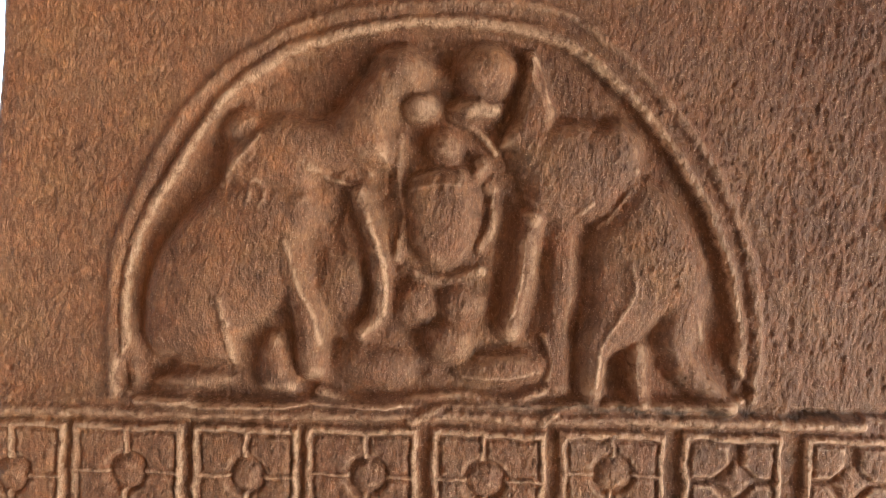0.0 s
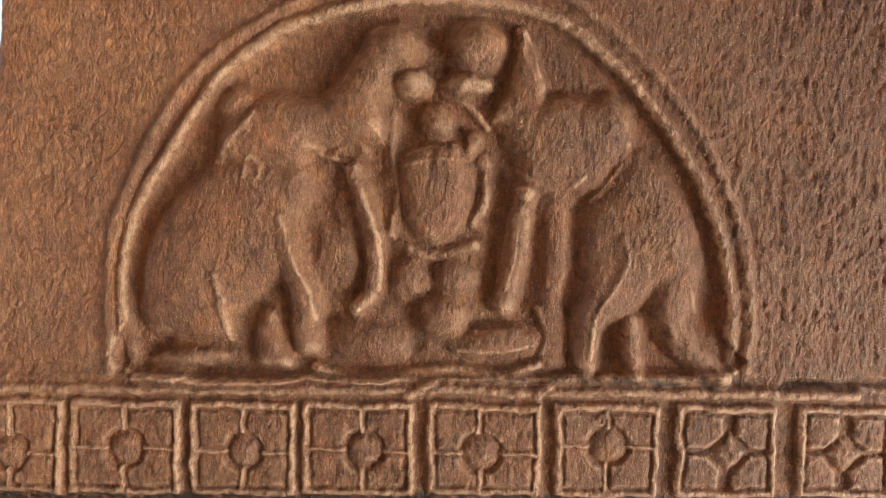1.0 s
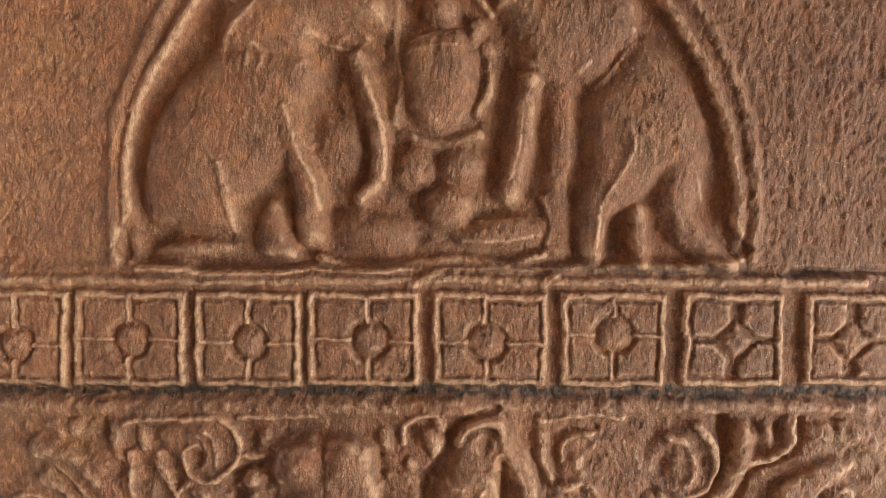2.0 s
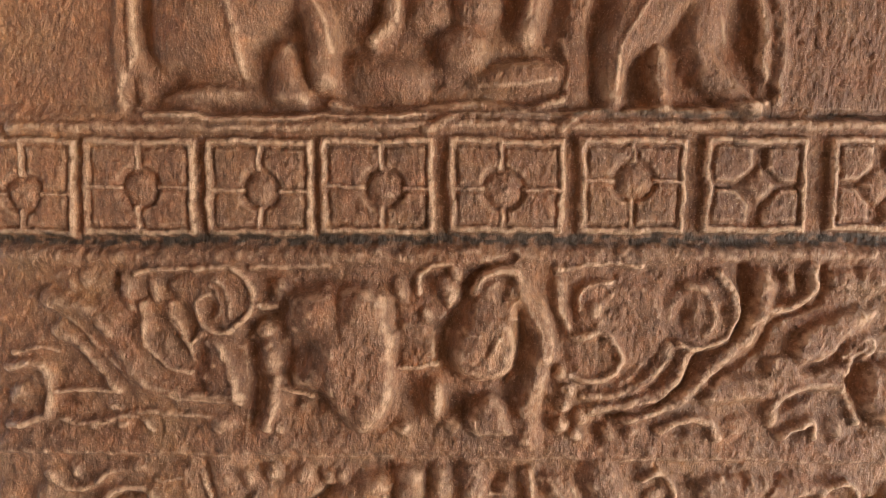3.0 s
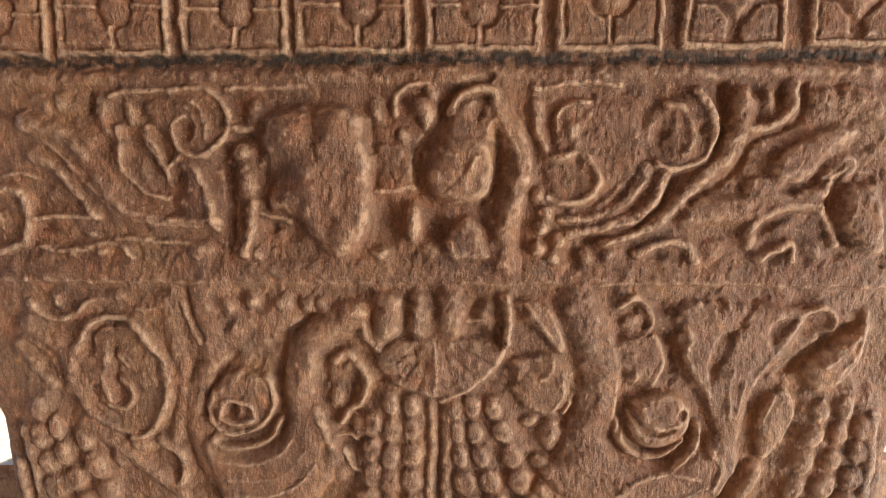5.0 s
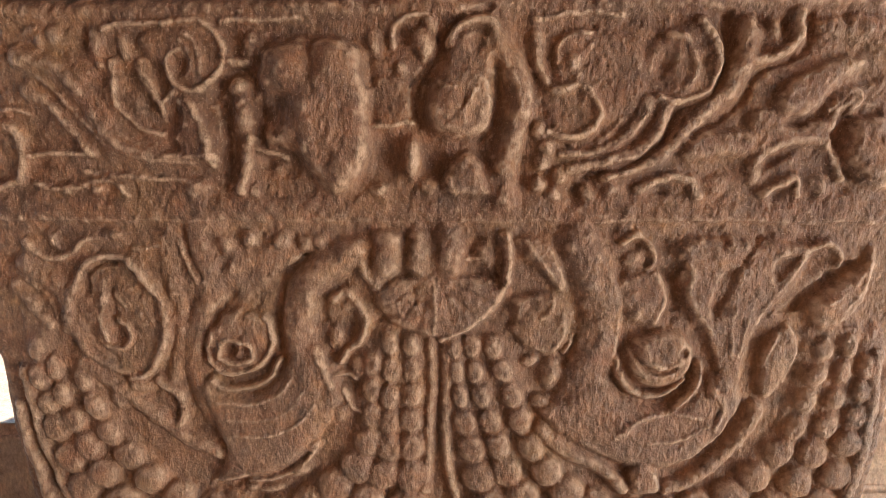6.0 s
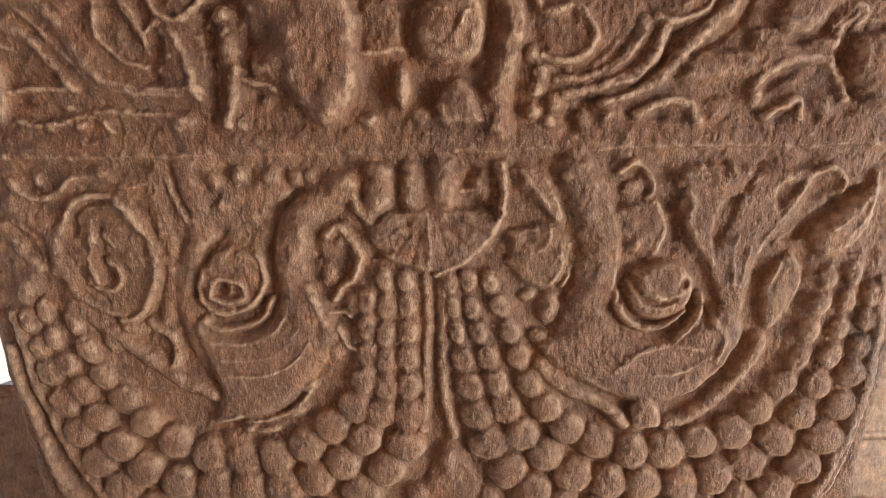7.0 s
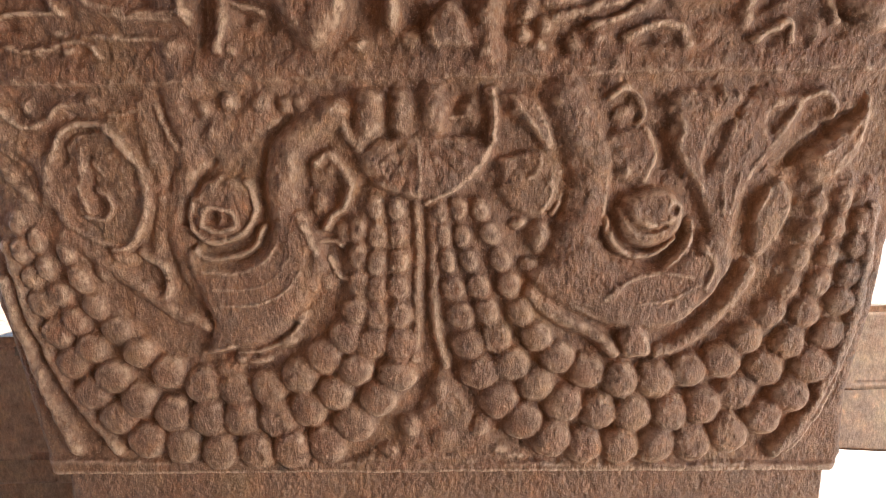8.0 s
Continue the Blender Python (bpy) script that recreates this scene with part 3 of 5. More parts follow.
fill("animal_relief#mask", [(-137, 1233), (-129, 1248), (-113, 1253), (-101, 1257), (-92, 1251), (-79, 1255), (-62, 1253), (-51, 1245), (-49, 1224), (-43, 1205), (-45, 1181), (-43, 1162), (-51, 1142), (-60, 1128), (-75, 1121), (-87, 1132), (-98, 1146), (-110, 1159), (-129, 1165), (-136, 1183), (-137, 1209)], 17.0, 12.5, 7)
stroke("animal_relief#mask", [(-54, 1243), (-51, 1219), (-48, 1195), (-49, 1166), (-55, 1140)], 5.3, 3.5, end=3.9, mode="add")
stroke("animal_relief#mask", [(-136, 1238), (-130, 1247), (-121, 1253)], 2.9, 3.5, end=1.9, mode="add")
knob("animal_relief#mask", -112, 1233, 14.5, 17.4, 4.0, 0, mode="add")
knob("animal_relief#mask", -70, 1233, 15.4, 18.3, 4.0, 0, mode="add")
knob("animal_relief#mask", -96, 1185, 12.5, 24.1, 3.5, 0, mode="add")
knob("animal_relief#mask", -68, 1144, 11.6, 12.5, 3.5, 0, mode="add")
knob("scroll_relief#mask_bud", -40, 1251, 6.7, 13.5, 8.0, 0)
stroke("scroll_relief#mask_leaf", [(-26, 1248), (-24, 1261), (-12, 1270), (4, 1272)], 3.9, 8.0, end=2.9)
knob("scroll_relief#mask_leaf", 1, 1248, 11.6, 16.4, 12.0, 10)
knob("scroll_relief#mask_leaf", 7, 1264, 6.7, 8.7, 10.0, 30)
knob("scroll_relief#mask_knop", -18, 1228, 7.7, 10.6, 8.0, 0)
fill("scroll_relief#mask_plate", [(-42, 1221), (-12, 1219), (-11, 1188), (-41, 1187)], 4.0, 4.8, 0)
stroke("scroll_relief#mask_plate", [(-42, 1183), (-9, 1185)], 2.9, 8.0, end=2.9)
knob("animal_relief#paw", -10, 1157, 8.2, 22.2, 15.0, 4)
knob("animal_relief#paw", -39, 1130, 8.7, 6.7, 8.0, 0)
# the horse
stroke("horse_relief/ear", [(22, 1249), (31, 1264), (48, 1270), (59, 1263), (59, 1247), (51, 1236)], 5.3, 15.0, end=4.3)
fill("horse_relief", [(3, 1211), (12, 1225), (24, 1235), (43, 1236), (55, 1226), (60, 1206), (57, 1187), (48, 1175), (29, 1172), (10, 1176), (1, 1189)], 16.0, 12.5, 5)
stroke("horse_relief", [(44, 1211), (35, 1200), (36, 1187)], 3.4, 4.0, end=2.4, mode="add")
stroke("horse_relief", [(51, 1219), (57, 1204), (52, 1187)], 3.4, 3.0, end=2.4, mode="add")
stroke("horse_relief", [(6, 1177), (19, 1173), (31, 1175)], 2.4, 3.5, end=1.9, mode="add")
stroke("horse_relief", [(11, 1223), (17, 1216), (27, 1214)], 1.9, 3.0, end=1.4, mode="add")
knob("horse_relief", 8, 1198, 5.3, 10.6, 3.5, 0, mode="add")
fill("horse_relief", [(22, 1243), (29, 1259), (47, 1264), (59, 1252), (59, 1223), (28, 1219), (14, 1225)], 13.0, 8.7, 2)
stroke("horse_relief/mane", [(60, 1249), (74, 1228), (80, 1205), (77, 1184), (71, 1162), (66, 1140), (70, 1123)], 13.5, 14.0, end=14.5)
stroke("horse_relief/mane", [(68, 1236), (77, 1217), (81, 1196)], 2.4, 2.5, end=1.9, mode="add")
fill("horse_relief/leg", [(17, 1125), (23, 1152), (37, 1163), (51, 1147), (57, 1124)], 13.0, 8.7, 4)
stroke("horse_relief/leg", [(22, 1138), (27, 1123)], 3.4, 4.0, end=2.9, mode="add")
knob("horse_relief/leg", 7, 1134, 8.2, 11.6, 9.0, 0)
knob("bead_strand#rein/bead#rein0", 96, 1181, 8.2, 8.7, 12.0, 0)
knob("bead_strand#rein/bead#rein1", 103, 1166, 8.7, 8.7, 12.0, 0)
knob("bead_strand#rein/bead#rein2", 99, 1153, 7.7, 8.7, 12.0, 0)
knob("bead_strand#rein/bead#rein3", 97, 1135, 8.2, 8.7, 12.0, 0)
knob("bead_strand#rein/bead#rein4", 114, 1142, 8.2, 9.6, 12.0, 0)
knob("bead_strand#rein/bead#rein5", 109, 1126, 7.7, 6.7, 12.0, 0)
# the scrolls and plumes on the other side
fill("scroll_relief#hook", [(108, 1253), (117, 1260), (136, 1261), (169, 1257), (184, 1239), (185, 1210), (171, 1191), (150, 1184), (138, 1172), (107, 1177), (97, 1201), (106, 1217)], 4.5, 8.7, 0)
stroke("scroll_relief#hook", [(137, 1257), (120, 1256), (111, 1248), (110, 1236)], 3.4, 10.0, end=2.9)
knob("scroll_relief#hook", 123, 1236, 9.2, 12.5, 11.0, 0)
stroke("scroll_relief#hook", [(129, 1227), (121, 1217), (103, 1211)], 3.9, 10.0, end=2.9)
stroke("scroll_relief#hook_ring", [(107, 1211), (128, 1218), (141, 1209), (146, 1194), (139, 1180), (122, 1174), (104, 1179)], 5.3, 12.0, end=4.3)
knob("scroll_relief#hook_ring", 121, 1195, 11.6, 10.6, 8.0, 0)
stroke("scroll_relief#hook_leaf", [(93, 1257), (95, 1234), (102, 1215)], 6.7, 7.0, end=4.8)
stroke("scroll_relief#top_line", [(91, 1269), (112, 1273), (140, 1275), (164, 1272)], 3.4, 7.5, end=2.9)
fill("scroll_relief#snail", [(183, 1243), (195, 1257), (213, 1267), (232, 1265), (243, 1244), (244, 1223), (232, 1208), (211, 1202), (192, 1211), (183, 1227)], 5.0, 7.7, 2)
stroke("scroll_relief#snail", [(228, 1268), (239, 1251), (243, 1231), (237, 1214), (224, 1205), (209, 1202), (195, 1207)], 6.3, 13.0, end=3.9)
stroke("scroll_relief#snail", [(201, 1256), (214, 1254), (224, 1240), (225, 1226), (217, 1215)], 4.3, 6.5, end=3.4, mode="add")
stroke("plume_relief#snail_tail", [(202, 1200), (196, 1181), (184, 1166), (156, 1155), (122, 1148)], 8.7, 10.0, end=5.3)
stroke("plume_relief#snail_tail", [(202, 1199), (196, 1180), (185, 1164), (163, 1154)], 1.9, 2.5, end=1.4, mode="add")
stroke("plume_relief#inner_tail", [(187, 1205), (181, 1189), (165, 1171), (139, 1162), (115, 1160)], 6.7, 8.5, end=4.3)
stroke("plume_relief#inner_tail", [(171, 1199), (162, 1184), (146, 1172)], 4.3, 4.0, end=2.9)
stroke("plume_relief#great", [(267, 1262), (264, 1237), (253, 1216), (234, 1195), (212, 1173), (187, 1153), (154, 1141)], 12.0, 11.5, end=6.3)
stroke("plume_relief#great_upper", [(306, 1275), (304, 1254), (291, 1241), (271, 1237)], 7.2, 11.0, end=5.8)
fill("plume_relief#leaf", [(290, 1210), (301, 1223), (320, 1235), (344, 1244), (364, 1238), (350, 1222), (336, 1211), (326, 1197), (302, 1189), (290, 1197)], 10.0, 8.7, 2)
fill("plume_relief#leaf_under", [(271, 1192), (289, 1199), (304, 1186), (332, 1192), (341, 1205), (354, 1211), (360, 1202), (346, 1192), (338, 1175), (314, 1175), (293, 1169), (272, 1158)], 7.5, 6.7, 0)
fill("plume_relief#leaf_over", [(321, 1258), (337, 1253), (379, 1246), (383, 1258), (373, 1272), (354, 1276), (322, 1269)], 6.0, 6.7, 0)
stroke("plume_relief#lip", [(276, 1141), (280, 1159), (296, 1168), (315, 1173), (336, 1172), (346, 1158), (350, 1142)], 7.2, 9.0, end=5.8)
stroke("scroll_relief#far_curl", [(336, 1199), (349, 1212), (359, 1207), (356, 1196)], 6.3, 9.0, end=4.3)
fill("scroll_relief#far_boss", [(352, 1183), (365, 1192), (386, 1190), (393, 1135), (369, 1134), (354, 1154)], 11.0, 8.7, 3)
fill("scroll_relief#pod", [(214, 1166), (225, 1181), (251, 1183), (274, 1182), (279, 1171), (271, 1158), (244, 1155), (221, 1153)], 10.5, 9.6, 2)
stroke("scroll_relief#low_arch", [(183, 1130), (195, 1137), (211, 1142), (227, 1138), (233, 1125)], 5.8, 10.0, end=4.8)
stroke("scroll_relief#low_arch_far", [(284, 1128), (300, 1136), (313, 1141), (316, 1127)], 4.8, 10.0, end=3.9)
knob("scroll_relief#low_knop", 247, 1134, 11.6, 10.6, 6.0, 0)
knob("scroll_relief#low_knop_two", 333, 1134, 11.6, 12.5, 8.0, 0)
knob("scroll_relief#low_knop_three", 161, 1131, 11.6, 7.7, 7.0, 0)
knob("scroll_relief#low_knop_four", 140, 1128, 6.7, 9.6, 7.0, 0)
knob("scroll_relief#top_bud", 361, 1263, 9.6, 11.6, 9.0, 0)
knob("scroll_relief#top_bud_two", 286, 1260, 7.7, 14.5, 7.0, 0)
knob("scroll_relief#top_bud_three", 330, 1263, 6.7, 10.6, 7.0, 0)
# hollows that the chisel left
knob("", -326, 1253, 6.3, 7.7, 5, 0, mode="cut")
knob("", -284, 1257, 5.8, 10.6, 7, 0, mode="cut")
knob("", -272, 1221, 7.7, 11.6, 5, 0, mode="cut")
knob("", -203, 1232, 9.2, 9.6, 9, 0, mode="cut")
knob("", -210, 1187, 10.6, 17.4, 12, 0, mode="cut")
stroke("", [(-176, 1205), (-162, 1221), (-135, 1235)], 6.3, 8, end=4.3, mode="cut")
stroke("", [(-168, 1200), (-167, 1166), (-170, 1129)], 4.8, 9, end=3.4, mode="cut")
knob("", -329, 1150, 12.5, 6.7, 7, 0, mode="cut")
knob("", -122, 1195, 17.4, 22.2, 17, 0, mode="cut")
knob("", -129, 1154, 10.6, 7.7, 7, 0, mode="cut")
knob("", -113, 1148, 10.6, 10.6, 8, -20, mode="cut")
stroke("", [(-93, 1251), (-92, 1233), (-90, 1209)], 3.9, 4, end=2.4, mode="cut")
knob("", -67, 1198, 6.3, 9.6, 2.5, 0, mode="cut")
knob("", -81, 1156, 10.6, 9.6, 3, 0, mode="cut")
knob("", -31, 1154, 13.0, 22.2, 11, 0, mode="cut")
knob("", 10, 1151, 11.6, 15.4, 11, 0, mode="cut")
knob("", -17, 1257, 5.8, 10.6, 6, 0, mode="cut")
stroke("", [(-46, 1236), (-42, 1210), (-41, 1186)], 4.3, 4, end=3.9, mode="cut")
stroke("", [(56, 1279), (31, 1270), (16, 1255), (7, 1236), (-3, 1220), (-7, 1203), (-5, 1183)], 4.3, 10, end=4.8, mode="cut")
knob("", 45, 1251, 6.3, 11.6, 8, -8, mode="cut")
stroke("", [(61, 1234), (63, 1210), (58, 1185), (47, 1171)], 3.4, 9, end=3.9, mode="cut")
knob("", 34, 1204, 4.8, 7.7, 5, -20, mode="cut")
knob("", 19, 1212, 7.7, 2.9, 3, 20, mode="cut")
stroke("", [(40, 1209), (29, 1195), (19, 1185)], 2.4, 4, end=1.9, mode="cut")
stroke("", [(14, 1191), (25, 1185)], 2.4, 4, end=1.9, mode="cut")
knob("", 43, 1191, 3.9, 8.7, 4, 0, mode="cut")
stroke("", [(85, 1241), (91, 1217), (89, 1191), (84, 1162), (82, 1138)], 3.9, 6, end=2.9, mode="cut")
stroke("", [(58, 1147), (63, 1133), (60, 1118)], 3.9, 4, end=3.4, mode="cut")
knob("", 132, 1234, 3.9, 8.7, 5, -30, mode="cut")
knob("", 119, 1195, 6.7, 6.3, 5, 0, mode="cut")
knob("", 198, 1229, 10.6, 15.4, 10, -10, mode="cut")
knob("", 233, 1237, 2.4, 11.6, 2.5, 0, mode="cut")
stroke("", [(249, 1275), (251, 1246), (247, 1223), (233, 1207), (214, 1198), (205, 1184), (195, 1167), (168, 1149), (135, 1141)], 4.3, 11, end=2.4, mode="cut")
stroke("", [(183, 1195), (171, 1177), (151, 1162)], 3.4, 4, end=1.9, mode="cut")
stroke("", [(317, 1273), (317, 1254), (310, 1242), (288, 1233), (274, 1222), (266, 1206), (251, 1192), (232, 1181), (225, 1174)], 3.9, 11, end=3.4, mode="cut")
knob("", 274, 1268, 4.8, 8.2, 8, 0, mode="cut")
knob("", 296, 1266, 3.9, 7.2, 8, 0, mode="cut")
knob("", 344, 1269, 4.8, 7.7, 9, 0, mode="cut")
stroke("", [(356, 1246), (369, 1254), (378, 1260)], 3.9, 5, end=2.4, mode="cut")
stroke("", [(295, 1215), (303, 1223), (325, 1235)], 3.9, 5, end=2.4, mode="cut")
stroke("", [(303, 1186), (327, 1193), (338, 1206), (348, 1213)], 4.3, 7, end=3.9, mode="cut")
knob("", 295, 1156, 23.1, 6.3, 10, 24, mode="cut")
stroke("", [(379, 1196), (358, 1195), (346, 1182), (346, 1162), (358, 1144)], 4.8, 8, end=4.3, mode="cut")
knob("", 364, 1142, 6.7, 4.8, 5, 0, mode="cut")
knob("", 200, 1131, 11.6, 6.3, 8, 12, mode="cut")
knob("", 299, 1128, 9.6, 8.2, 9, 15, mode="cut")
knob("", 329, 1126, 4.8, 6.3, 6, 0, mode="cut")
knob("", 128, 1126, 8.2, 11.6, 9, 0, mode="cut")
knob("", 168, 1269, 6.7, 4.3, 6, 25, mode="cut")
knob("", 228, 1177, 6.7, 3.9, 5, 30, mode="cut")
knob("", 0, 1264, 4.8, 4.8, 3, 0, mode="cut")

# the lowest band: two birds, foliage, and strands of beads
# foliage in the corner, and the oval scroll
stroke("scroll_relief#corner", [(-349, 1081), (-335, 1069), (-314, 1071), (-298, 1083), (-290, 1086)], 4.3, 7.5, end=2.9)
knob("scroll_relief#corner", -325, 1084, 7.7, 8.7, 7.0, 0)
knob("scroll_relief#corner_leaf", -278, 1086, 24.1, 9.6, 5.0, 0)
stroke("scroll_relief#corner_leaf", [(-255, 1077), (-243, 1078), (-232, 1080)], 2.4, 5.0, end=1.9)
knob("scroll_relief#corner_bud", -270, 1090, 8.7, 6.7, 7.0, 0)
stroke("plume_relief#corner", [(-351, 1063), (-329, 1048), (-315, 1030), (-315, 1004)], 11.6, 6.5, end=7.2)
stroke("plume_relief#corner", [(-351, 1049), (-333, 1033), (-326, 1014)], 2.4, 3.5, end=1.9)
stroke("plume_relief#corner_low", [(-361, 1042), (-345, 1022), (-332, 1007)], 8.7, 7.0, end=5.8)
fill("scroll_relief#oval", [(-304, 1053), (-290, 1067), (-266, 1068), (-252, 1062), (-235, 1040), (-227, 1013), (-233, 982), (-250, 962), (-275, 968), (-300, 983), (-312, 1014)], 5.0, 7.7, 1)
stroke("scroll_relief#oval", [(-258, 1065), (-240, 1046), (-229, 1025), (-228, 1003), (-234, 980), (-249, 963), (-262, 959)], 6.3, 11.0, end=4.3)
stroke("scroll_relief#oval", [(-308, 1041), (-299, 1060), (-287, 1069), (-268, 1069), (-256, 1065)], 4.8, 9.0, end=3.4)
stroke("scroll_relief#oval", [(-308, 1043), (-313, 1017), (-302, 987), (-279, 969), (-255, 961)], 8.2, 8.5, end=4.8)
stroke("scroll_relief#oval", [(-282, 1048), (-283, 1031), (-287, 1011), (-281, 994)], 4.3, 4.0, end=3.4, mode="add")
stroke("scroll_relief#oval", [(-273, 1015), (-261, 1009), (-259, 997), (-269, 988), (-284, 989)], 2.9, 4.5, end=1.9, mode="add")
stroke("scroll_relief#oval", [(-276, 1038), (-267, 1032), (-263, 1027)], 3.4, 4.0, end=2.4, mode="add")
stroke("scroll_relief#oval", [(-254, 1062), (-244, 1053), (-240, 1043)], 4.8, 4.0, end=3.4, mode="add")
stroke("scroll_relief#oval", [(-247, 1033), (-245, 1023), (-240, 1012)], 2.9, 3.5, end=1.9, mode="add")
# the long stem, and small leaves under the joint
stroke("plume_relief#stem", [(-196, 1094), (-193, 1070), (-188, 1046), (-190, 1027), (-199, 1008), (-205, 986), (-204, 963), (-197, 940), (-190, 924)], 14.5, 7.0, end=10.6)
stroke("plume_relief#stem", [(-214, 1085), (-209, 1067), (-199, 1046)], 2.9, 8.5, end=2.4)
stroke("plume_relief#stem_side", [(-223, 1093), (-223, 1061), (-217, 1023), (-217, 988), (-226, 953)], 9.6, 5.0, end=7.2)
knob("scroll_relief#top_a", -173, 1081, 7.7, 9.6, 9.0, 0)
knob("scroll_relief#top_b", -151, 1085, 7.2, 9.6, 9.0, 0)
knob("scroll_relief#top_c", -124, 1083, 8.7, 9.6, 9.0, 0)
knob("scroll_relief#top_d", -105, 1083, 8.7, 8.7, 9.0, 0)
knob("scroll_relief#top_e", -89, 1084, 7.7, 8.7, 9.0, 0)
fill("scroll_relief#top_bed", [(-181, 1072), (-159, 1078), (-125, 1078), (-102, 1073), (-127, 1055), (-142, 1041), (-162, 1039), (-178, 1044)], 4.5, 7.7, 0)
stroke("scroll_relief#top_f", [(-169, 1066), (-164, 1060), (-156, 1057)], 2.9, 7.0, end=2.4)
knob("scroll_relief#top_g", -136, 1067, 11.6, 7.7, 6.0, 30)
# first bird
fill("bird_relief#a", [(-201, 950), (-193, 963), (-169, 950), (-141, 955), (-123, 977), (-116, 1002), (-87, 991), (-74, 961), (-70, 941), (-91, 910), (-108, 887), (-134, 869), (-166, 862), (-190, 863), (-181, 890), (-192, 916)], 12.0, 12.5, 5)
stroke("bird_relief#a/neck", [(-64, 1072), (-87, 1059), (-105, 1038), (-111, 1011), (-107, 984), (-96, 957), (-90, 931)], 17.4, 15.0, end=15.4)
stroke("bird_relief#a/neck", [(-97, 1038), (-97, 1011), (-91, 984), (-81, 956)], 4.8, 3.0, end=3.9, mode="add")
knob("bird_relief#a/head", -61, 1077, 16.4, 12.5, 19.0, 10)
stroke("bird_relief#a/beak", [(-54, 1068), (-48, 1054), (-40, 1044)], 5.8, 14.0, end=3.4)
stroke("bird_relief#a", [(-182, 940), (-155, 938), (-129, 948), (-117, 962)], 2.4, 2.5, end=1.9, mode="add")
stroke("bird_relief#a", [(-167, 908), (-139, 910), (-113, 921), (-96, 939)], 2.4, 3.0, end=1.9, mode="add")
stroke("bird_relief#a", [(-174, 924), (-146, 924), (-120, 934), (-104, 952)], 1.9, 2.0, end=1.4, mode="add")
stroke("bird_relief#a", [(-192, 863), (-178, 866), (-163, 870)], 2.9, 5.0, end=2.4, mode="add")
fill("bird_relief#a/tail_scroll", [(-193, 988), (-188, 1007), (-175, 1022), (-156, 1026), (-140, 1018), (-133, 999), (-137, 981), (-153, 967), (-173, 966), (-189, 973)], 11.0, 6.7, 1)
stroke("bird_relief#a/tail_scroll", [(-188, 1004), (-193, 987), (-186, 972), (-168, 966), (-147, 973), (-135, 988), (-134, 1004), (-141, 1019)], 4.8, 16.0, end=3.9)
stroke("bird_relief#a/tail_scroll", [(-182, 980), (-178, 993), (-167, 997), (-153, 992), (-151, 981), (-165, 975), (-181, 979)], 3.4, 5.0, end=2.9, mode="add")
stroke("bird_relief#a/tail_scroll", [(-190, 959), (-176, 951), (-154, 953), (-136, 963), (-128, 978)], 4.8, 10.0, end=3.9)
stroke("bird_relief#a/foot", [(-160, 863), (-135, 867), (-111, 878), (-97, 895)], 3.4, 9.0, end=2.9)
knob("bird_relief#a/foot", -156, 858, 11.6, 6.7, 9.0, 15)
# rosette under the beak
stroke("scroll_relief#beak", [(-78, 1034), (-67, 1040), (-56, 1029), (-50, 1013), (-55, 997), (-66, 988), (-73, 976)], 5.3, 11.0, end=3.9)
knob("scroll_relief#beak", -65, 1029, 6.7, 8.7, 8.0, 0)
knob("scroll_relief#beak_bud", -77, 999, 10.6, 13.5, 7.0, 0)
knob("scroll_relief#beak_bud_low", -59, 971, 9.6, 12.5, 9.0, 0)
stroke("scroll_relief#beak_leaf", [(-83, 964), (-68, 965), (-60, 961)], 3.4, 9.0, end=2.9)
stroke("scroll_relief#beak_leaf", [(-71, 951), (-66, 936), (-56, 931)], 4.8, 9.0, end=3.9)
knob("scroll_relief#breast_knop", -75, 931, 11.6, 12.5, 10.0, 30)
knob("scroll_relief#breast_knop_two", -111, 876, 14.5, 7.7, 9.0, 35)
knob("scroll_relief#breast_knop_three", -140, 857, 16.4, 6.3, 9.0, 8)
knob("scroll_relief#breast_knop_four", -100, 897, 9.6, 7.7, 9.0, 40)
# hanging drapery in the middle, and the fan below it
fill("drapery_relief#lobe", [(-43, 1093), (-20, 1093), (-19, 1064), (-30, 1050), (-42, 1039), (-48, 1050)], 14.0, 9.6, 3)
fill("drapery_relief#fan", [(-42, 1035), (-21, 1056), (8, 1058), (40, 1057), (73, 1046), (65, 1027), (53, 1013), (36, 1002), (14, 998), (-9, 1004), (-32, 1014)], 12.0, 7.7, 4)
knob("drapery_relief#left_fold", -5, 1073, 14.5, 28.0, 15.0, 0)
knob("drapery_relief#right_fold", 22, 1075, 15.4, 29.9, 18.0, 0)
stroke("drapery_relief#side_fold", [(71, 1091), (73, 1066), (70, 1048), (58, 1030), (44, 1012), (15, 999)], 5.3, 15.0, end=3.4)
stroke("drapery_relief#fan", [(9, 1090), (8, 1062), (11, 1039), (11, 1005)], 2.4, 4.0, end=1.9, mode="add")
stroke("drapery_relief#fan", [(-39, 1039), (-22, 1054)], 2.9, 3.5, end=1.9, mode="add")
knob("drapery_relief#inner_fold", 52, 1075, 10.6, 19.3, 7.0, 0)
stroke("drapery_relief#short_fold", [(37, 1070), (52, 1071)], 2.9, 8.0, end=2.4)
